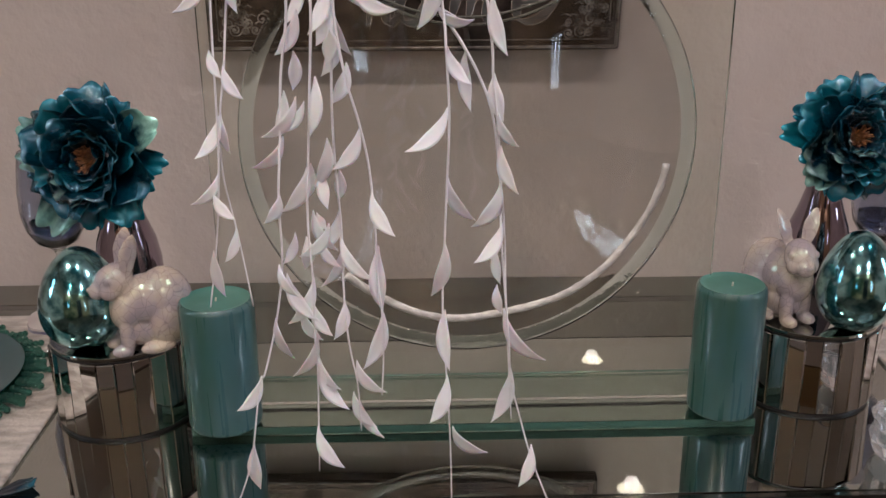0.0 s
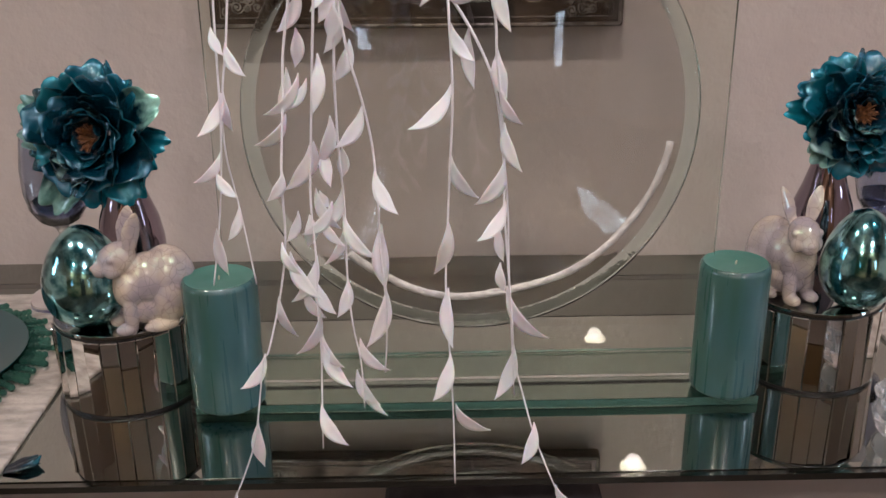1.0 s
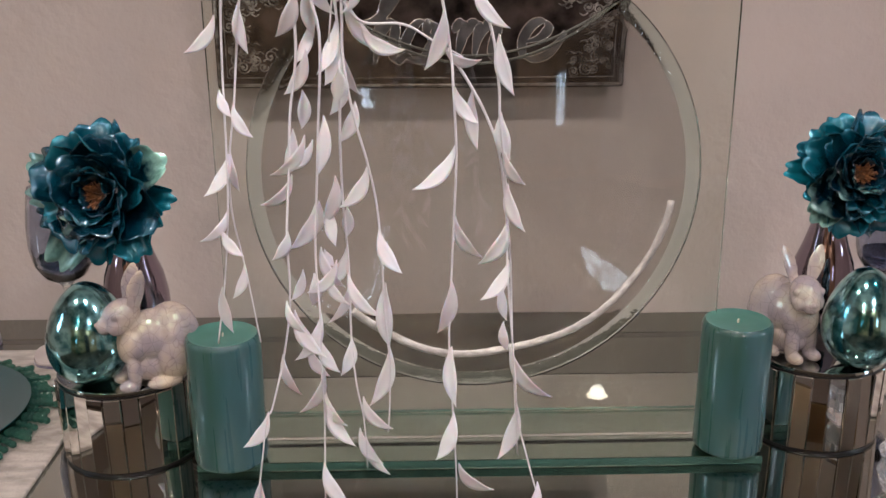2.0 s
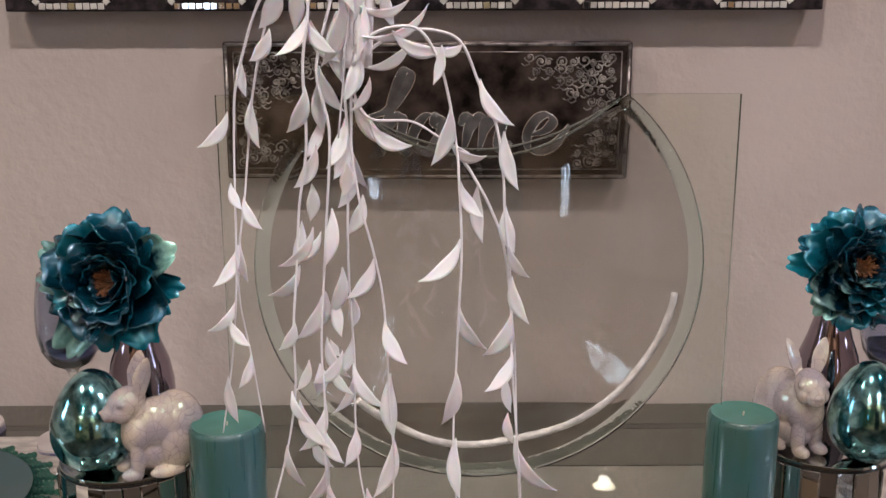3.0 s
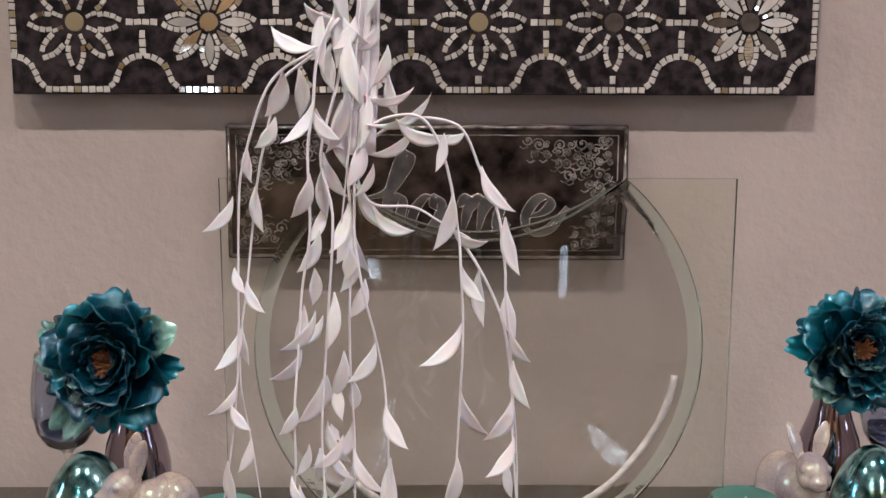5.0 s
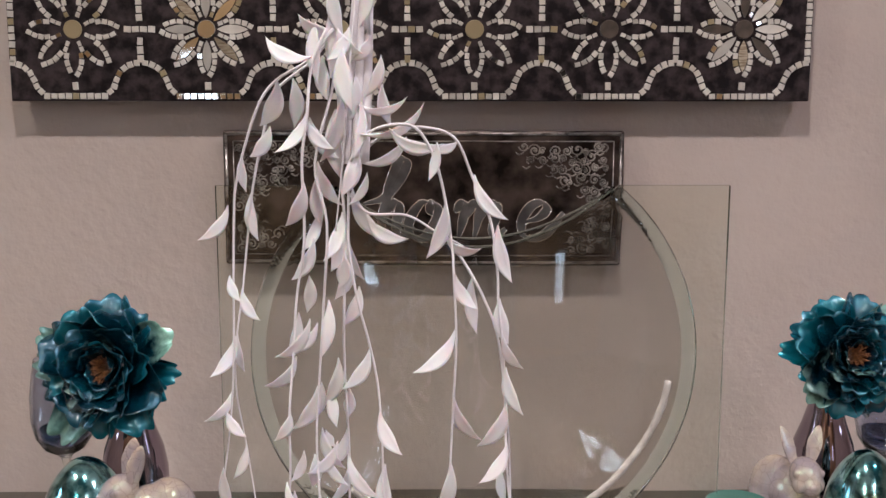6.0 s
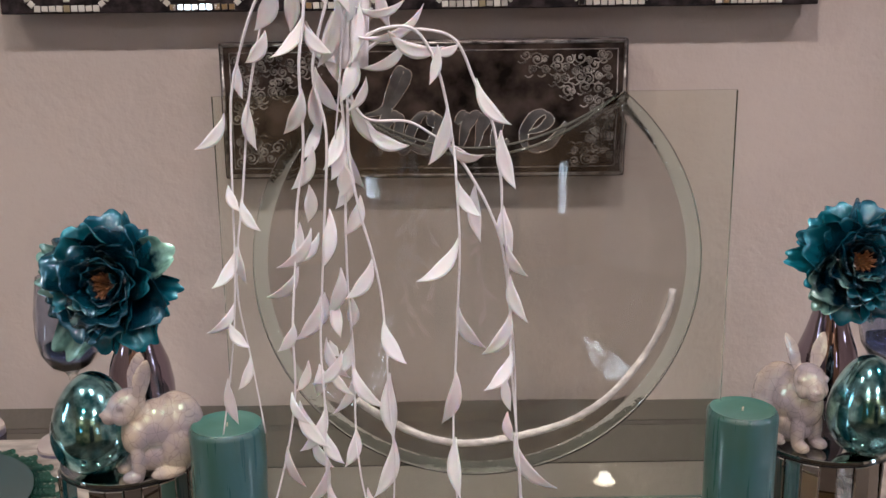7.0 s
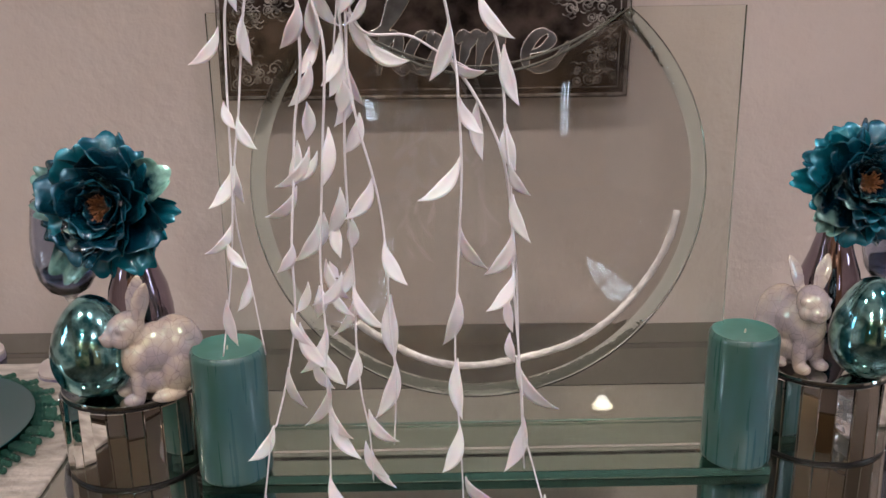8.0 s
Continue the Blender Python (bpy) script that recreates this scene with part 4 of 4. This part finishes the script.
def tile_verts(x, z, a, ln, w):
    """A small raised tile with a chamfered face."""
    out = []
    for y, k in ((MY - 0.0001, 1.0), (MY - 0.0014, 1.0), (MY - 0.0020, 0.86)):
        for u, v in ((-1, -1), (1, -1), (1, 1), (-1, 1)):
            p, q = u * ln / 2 * k, v * w / 2 * k
            out.append((x + p * math.cos(a) - q * math.sin(a), y, z + p * math.sin(a) + q * math.cos(a)))
    return out


TILE_FACES = [(0, 1, 5, 4), (1, 2, 6, 5), (2, 3, 7, 6), (3, 0, 4, 7), (4, 5, 9, 8), (5, 6, 10, 9), (6, 7, 11, 10), (7, 4, 8, 11), (8, 9, 10, 11)]
unit = {}
for kind, m in TILE_MATS.items():
    me = bpy.data.meshes.new("tile")
    me.from_pydata([(p[0] / 1.0, p[1] - MY, p[2]) for p in tile_verts(0, 0, 0, 0.0084, 0.0080)], [], TILE_FACES)
    me.materials.append(m)
    unit[kind] = me
near = [p for p in pieces if p[1] < 1.46 and p[0] > -0.20]
far = [p for p in pieces if not (p[1] < 1.46 and p[0] > -0.20)]
far, near = far + near[300:], near[:300]
for x, z, a, ln, w, kind in near:
    ob = new("tile", unit[kind])
    ob.parent = mosaic
    ob.matrix_basis = Matrix.Translation((x, MY + random.uniform(0.0, 0.0005), z)) @ Matrix.Rotation(-a, 4, "Y") @ Matrix.Diagonal((ln / 0.0084, 1, w / 0.0080, 1))
vs, fs, ms = [], [], []
kinds = list(TILE_MATS)
for x, z, a, ln, w, kind in far:
    o = len(vs)
    vs += tile_verts(x, z, a, ln, w)
    fs += [tuple(o + i for i in f) for f in TILE_FACES]
    ms += [kinds.index(kind)] * len(TILE_FACES)
me = bpy.data.meshes.new("small_tiles")
me.from_pydata(vs, [], fs)
for k in kinds:
    me.materials.append(TILE_MATS[k])
me.polygons.foreach_set("material_index", ms)
ob = new("small_tiles", me)
ob.parent = mosaic
tagged(ob, "rows of small cream tiles", kind="stuff")
for cx, cz, kind in discs:
    part("disc_tile", lathe([(0, 0), (0.0125, 0), (0.0125, 0.0012), (0.0115, 0.0020), (0, 0.0020)], 24), TILE_MATS[kind], mosaic, at=pose(cx, MY, cz, 90, 0, 0))
for cx, cz, a, r0, r1, half, kind in inlays:
    bm = bmesh.new()
    ring = petal_side(cx, cz, a, r0, r1, half, 1) + petal_side(cx, cz, a, r0, r1, half, -1)[-2:0:-1]
    lo = [bm.verts.new((x, MY - 0.0001, z)) for x, z in ring]
    hi = [bm.verts.new((x, MY - 0.0016, z)) for x, z in ring]
    for k in range(len(ring)):
        j = (k + 1) % len(ring)
        bm.faces.new((lo[k], lo[j], hi[j], hi[k]))
    bm.faces.new(hi)
    part("petal_tile", bm, TILE_MATS[kind], mosaic)

# ---- the hanging white spray ----
BRANCH_Y = 0.70
branch = thing("hanging_leaf_spray", pose(0, 0, 0), "cascading spray of white artificial willow leaves hung before the table", "artificial plant")
leaf_seed = random.Random(5)


def leaf_bmesh(a, b, width, y):
    """A thick, pointed, slightly cupped leaf from a to b, sagging on its way."""
    bm = bmesh.new()
    d = b - a
    ln = d.length
    deep = leaf_seed.uniform(-0.22, 0.22) * ln
    b = b + Vector((0, deep, 0))
    flat = Vector((d.x, 0, d.z)).normalized()
    side = Vector((-flat.z, 0, flat.x))
    hang = side if side.z < 0 else -side
    ctrl = (a + b) / 2 + hang * ln * 0.34 * (abs(flat.x) + 0.28) + Vector((0, leaf_seed.uniform(-0.12, 0.12) * ln, 0))
    roll = leaf_seed.uniform(-0.4, 0.4)
    n, m = 12, 4
    tops, lows = [], []
    for i in range(n + 1):
        u = i / n
        c = a * (1 - u) ** 2 + ctrl * 2 * u * (1 - u) + b * u * u
        t = ((ctrl - a) * (1 - u) + (b - ctrl) * u).normalized()
        s = t.cross(Vector((0, -1, 0))).normalized()
        nrm = s.cross(t).normalized()
        s, nrm = s * math.cos(roll) + nrm * math.sin(roll), nrm * math.cos(roll) - s * math.sin(roll)
        w = 0.5 * width * (math.sin(math.pi * min(1.0, 0.03 + 0.97 * u) ** 1.12) ** 1.15 + 0.05 * (1 - u))
        up, dn = [], []
        for j in range(m + 1):
            v = j / m * 2 - 1
            k = c + s * w * v + nrm * (0.30 * w * v * v)
            th = 0.0010 * (1 - v * v) * (1 - 0.7 * u) + 0.00025
            up.append(bm.verts.new(k - nrm * th))
            dn.append(bm.verts.new(k + nrm * th))
        tops.append(up)
        lows.append(dn)
    for g in (tops, lows):
        for i in range(n):
            for j in range(m):
                bm.faces.new((g[i][j], g[i][j + 1], g[i + 1][j + 1], g[i + 1][j])).smooth = True
    for i in range(n):
        for j in (0, m):
            bm.faces.new((tops[i][j], tops[i + 1][j], lows[i + 1][j], lows[i][j])).smooth = True
    return bm


def strand(y, line, leaves, spare=0):
    """One hanging stem through (x, z) points, and its leaves: base x, z, tip x, z, width."""
    k = 0.0
    pts = []
    for x, z in line:
        k += 1
        pts.append((x, y + 0.004 * math.sin(k * 1.3), z))
    st = part("strand", tube(spline(pts, 5), 0.0012, 0.0006, 6), M_STEM, branch, "thin white stem")
    for x0, z0, x1, z1, w in leaves:
        dy = leaf_seed.uniform(-0.006, 0.006)
        part("leaf", leaf_bmesh(Vector((x0, y + dy, z0)), Vector((x1, y + dy, z1)), w * 1.0, y), M_LEAF, st)
    for i in range(spare):
        x, z = line[2 + (3 * i) % (len(line) - 3)]
        side = -1 if i % 2 else 1
        a = Vector((x, y + 0.012, z - 0.012 * i))
        part("leaf", leaf_bmesh(a, a + Vector((side * leaf_seed.uniform(0.008, 0.022), 0.0, -leaf_seed.uniform(0.028, 0.040))), leaf_seed.uniform(0.008, 0.011), y), M_LEAF, st)


strand(0.690, [(-0.082, 1.357), (-0.1, 1.335), (-0.122, 1.321), (-0.136, 1.301), (-0.152, 1.253), (-0.156, 1.221), (-0.157, 1.177), (-0.157, 1.136), (-0.159, 1.098), (-0.164, 1.059), (-0.169, 1.028), (-0.175, 0.991)],
       [(-0.122, 1.321, -0.136, 1.289, 0.0132), (-0.128, 1.289, -0.144, 1.267, 0.0101), (-0.149, 1.268, -0.147, 1.242, 0.0078), (-0.159, 1.233, -0.181, 1.208, 0.0087), (-0.158, 1.183, -0.15, 1.164, 0.0071), (-0.157, 1.136, -0.176, 1.106, 0.0097), (-0.16, 1.096, -0.181, 1.073, 0.0074), (-0.164, 1.081, -0.149, 1.062, 0.0082), (-0.168, 1.037, -0.164, 0.997, 0.0084)])
strand(0.710, [(-0.082, 1.357), (-0.101, 1.335), (-0.126, 1.314), (-0.134, 1.289), (-0.145, 1.244), (-0.151, 1.202), (-0.155, 1.165), (-0.16, 1.127), (-0.161, 1.092), (-0.158, 1.061), (-0.155, 1.039), (-0.147, 0.983)],
       [(-0.113, 1.323, -0.114, 1.287, 0.0112), (-0.147, 1.239, -0.142, 1.204, 0.0097), (-0.154, 1.169, -0.14, 1.146, 0.0082), (-0.158, 1.135, -0.154, 1.105, 0.0075), (-0.156, 1.046, -0.167, 1.018, 0.0077)])
strand(0.685, [(-0.086, 1.357), (-0.097, 1.33), (-0.1, 1.295), (-0.104, 1.264), (-0.104, 1.209), (-0.111, 1.165), (-0.114, 1.12), (-0.117, 1.078), (-0.117, 1.039), (-0.12, 1.012), (-0.127, 0.976), (-0.137, 0.938), (-0.141, 0.93), (-0.152, 0.865), (-0.166, 0.823), (-0.179, 0.794)],
       [(-0.1, 1.301, -0.123, 1.271, 0.0093), (-0.1, 1.293, -0.082, 1.273, 0.0093), (-0.096, 1.337, -0.128, 1.351, 0.0107), (-0.103, 1.25, -0.118, 1.218, 0.0109), (-0.098, 1.209, -0.116, 1.177, 0.0101), (-0.101, 1.151, -0.128, 1.121, 0.0088), (-0.112, 1.122, -0.137, 1.098, 0.0089), (-0.116, 1.082, -0.128, 1.061, 0.009), (-0.107, 1.052, -0.118, 1.026, 0.0074), (-0.12, 1.028, -0.106, 1.004, 0.0075), (-0.126, 0.983, -0.115, 0.945, 0.0085), (-0.141, 0.933, -0.163, 0.902, 0.0097), (-0.15, 0.875, -0.149, 0.83, 0.0108), (-0.171, 0.814, -0.167, 0.78, 0.0093)], 3)
strand(0.700, [(-0.084, 1.376), (-0.083, 1.323), (-0.097, 1.263), (-0.089, 1.219), (-0.093, 1.158), (-0.097, 1.108), (-0.1, 1.056), (-0.098, 1.011), (-0.099, 0.964), (-0.099, 0.932), (-0.101, 0.882), (-0.102, 0.842)],
       [(-0.085, 1.323, -0.084, 1.374, 0.0134), (-0.096, 1.253, -0.094, 1.215, 0.0104), (-0.089, 1.162, -0.094, 1.12, 0.0105), (-0.083, 1.117, -0.095, 1.078, 0.0107), (-0.099, 1.095, -0.12, 1.06, 0.0116), (-0.084, 1.054, -0.108, 1.027, 0.0093), (-0.102, 1.042, -0.105, 1.015, 0.0102), (-0.098, 1.01, -0.12, 0.971, 0.0103), (-0.099, 0.992, -0.085, 0.962, 0.0095), (-0.108, 0.983, -0.094, 0.956, 0.0086), (-0.098, 0.962, -0.12, 0.923, 0.0087), (-0.098, 0.933, -0.076, 0.893, 0.0107), (-0.101, 0.883, -0.081, 0.844, 0.011), (-0.104, 1.179, -0.106, 1.151, 0.0097), (-0.098, 1.144, -0.12, 1.123, 0.0082)], 5)
strand(0.712, [(-0.081, 1.335), (-0.081, 1.27), (-0.077, 1.206), (-0.079, 1.143), (-0.079, 1.092), (-0.077, 1.043), (-0.077, 0.987), (-0.074, 0.949), (-0.069, 0.916), (-0.068, 0.871)],
       [(-0.083, 1.301, -0.079, 1.25, 0.0145), (-0.079, 1.226, -0.093, 1.19, 0.0113), (-0.075, 1.191, -0.086, 1.16, 0.0106), (-0.068, 1.169, -0.081, 1.139, 0.0107), (-0.088, 1.092, -0.085, 1.062, 0.0093), (-0.077, 1.09, -0.079, 1.064, 0.0093), (-0.078, 1.038, -0.052, 1.005, 0.0095), (-0.077, 0.985, -0.086, 0.955, 0.0105), (-0.069, 0.936, -0.046, 0.908, 0.01), (-0.095, 1.056, -0.088, 1.043, 0.0077), (-0.094, 1.038, -0.077, 1.014, 0.0077), (-0.084, 1.323, -0.054, 1.303, 0.0112)], 5)
strand(0.705, [(-0.074, 1.303), (-0.074, 1.24), (-0.074, 1.202), (-0.068, 1.162), (-0.06, 1.128), (-0.054, 1.094), (-0.051, 1.054), (-0.05, 1.013), (-0.047, 0.971), (-0.048, 0.934), (-0.05, 0.906)],
       [(-0.06, 1.123, -0.081, 1.093, 0.0108), (-0.052, 1.077, -0.035, 1.044, 0.0109), (-0.049, 1.032, -0.047, 0.978, 0.0128), (-0.047, 0.981, -0.064, 0.93, 0.0122), (-0.071, 1.244, -0.044, 1.205, 0.0105), (-0.08, 1.211, -0.088, 1.182, 0.0113), (-0.077, 1.195, -0.081, 1.17, 0.0114)])
strand(0.690, [(-0.071, 1.264), (-0.061, 1.282), (-0.043, 1.29), (-0.024, 1.288), (-0.011, 1.267), (-0.003, 1.236), (0.002, 1.201), (0.003, 1.184), (0.005, 1.136), (0.003, 1.085), (0.001, 1.042), (-0.001, 0.992), (0.001, 0.945), (0.002, 0.926), (0.004, 0.876), (0.005, 0.812)],
       [(-0.063, 1.284, -0.018, 1.306, 0.007), (-0.043, 1.288, -0.004, 1.277, 0.0101), (-0.009, 1.278, -0.015, 1.251, 0.0078), (-0.003, 1.236, -0.017, 1.194, 0.011), (0.004, 1.184, 0.021, 1.157, 0.0095), (0.004, 1.141, -0.027, 1.111, 0.0105), (0.004, 1.089, 0.024, 1.055, 0.0099), (0.001, 1.042, -0.01, 0.996, 0.0109), (0.001, 0.988, 0.004, 0.941, 0.0111), (0.002, 0.935, -0.012, 0.895, 0.0115), (0.006, 0.887, 0.034, 0.861, 0.0108)])
strand(0.700, [(-0.068, 1.263), (-0.056, 1.277), (-0.036, 1.287), (-0.016, 1.288), (0.004, 1.28), (0.017, 1.251), (0.03, 1.22), (0.035, 1.183), (0.036, 1.158), (0.04, 1.121), (0.042, 1.082), (0.043, 1.042), (0.047, 0.988), (0.05, 0.95), (0.052, 0.921), (0.059, 0.891), (0.069, 0.854), (0.085, 0.811), (0.098, 0.783)],
       [(-0.014, 1.275, 0.006, 1.279, 0.0071), (0.018, 1.254, 0.043, 1.221, 0.0096), (0.035, 1.218, 0.046, 1.175, 0.0112), (0.037, 1.163, 0.044, 1.128, 0.0113), (0.04, 1.135, 0.055, 1.11, 0.0082), (0.042, 1.112, 0.055, 1.076, 0.0099), (0.042, 1.082, 0.021, 1.048, 0.0117), (0.043, 1.054, 0.022, 1.025, 0.0101), (0.039, 1.033, 0.043, 1.002, 0.0076), (0.04, 1.006, 0.044, 0.981, 0.0077), (0.046, 0.981, 0.08, 0.935, 0.0112), (0.052, 0.93, 0.037, 0.88, 0.0116), (0.069, 0.864, 0.059, 0.826, 0.0101), (0.088, 0.804, 0.114, 0.783, 0.0104)])
strand(0.710, [(0.004, 1.198), (0.014, 1.183), (0.026, 1.161), (0.036, 1.133), (0.042, 1.088), (0.046, 1.043), (0.048, 0.983), (0.053, 0.885)],
       [(0.017, 1.177, 0.021, 1.132, 0.0098)])
strand(0.700, [(-0.073, 1.24), (-0.059, 1.226), (-0.031, 1.225), (-0.011, 1.214), (0.01, 1.202)],
       [(-0.061, 1.224, -0.03, 1.207, 0.0104), (-0.003, 1.209, 0.023, 1.2, 0.008), (-0.074, 1.232, -0.059, 1.257, 0.0064)])
strand(0.695, [(-0.067, 1.404), (-0.067, 1.373), (-0.07, 1.339), (-0.073, 1.303), (-0.077, 1.263), (-0.083, 1.213)],
       [(-0.077, 1.356, -0.106, 1.367, 0.0101), (-0.07, 1.335, -0.056, 1.353, 0.0093), (-0.061, 1.309, -0.048, 1.339, 0.0086), (-0.067, 1.305, -0.03, 1.31, 0.0063), (-0.075, 1.344, -0.068, 1.299, 0.0132), (-0.077, 1.311, -0.094, 1.263, 0.0117), (-0.067, 1.325, -0.074, 1.291, 0.0109), (-0.093, 1.319, -0.094, 1.362, 0.0102), (-0.075, 1.35, -0.082, 1.389, 0.0101), (-0.063, 1.358, -0.055, 1.396, 0.0101), (-0.071, 1.358, -0.087, 1.335, 0.0101), (-0.064, 1.263, -0.031, 1.282, 0.0079), (-0.048, 1.319, -0.042, 1.289, 0.0086), (-0.068, 1.275, -0.078, 1.239, 0.0118), (-0.063, 1.307, -0.068, 1.267, 0.0078), (-0.079, 1.358, -0.061, 1.34, 0.0093), (-0.09, 1.338, -0.087, 1.307, 0.0117)])

for dx, top in ((0.0, CEIL - 0.004), (0.006, 1.50), (-0.007, 1.47)):
    part("main_stem", tube(spline([(-0.068 + dx, BRANCH_Y, 1.262), (-0.065 + dx, BRANCH_Y + 0.003, 1.32), (-0.060 + 0.6 * dx, BRANCH_Y, 1.40), (-0.058 + 0.3 * dx, BRANCH_Y, 1.46), (-0.058 + 0.3 * dx, BRANCH_Y, top)], 6), 0.0040, 0.0018, 8), M_STEM, branch, "white main stem")
part("ceiling_hook", lathe([(0, 0), (0.018, 0), (0.018, -0.003), (0.006, -0.008), (0, -0.008)], 24), M_CHROME, branch, "small chrome ceiling hook", pose(-0.058, BRANCH_Y, CEIL - 0.0005))
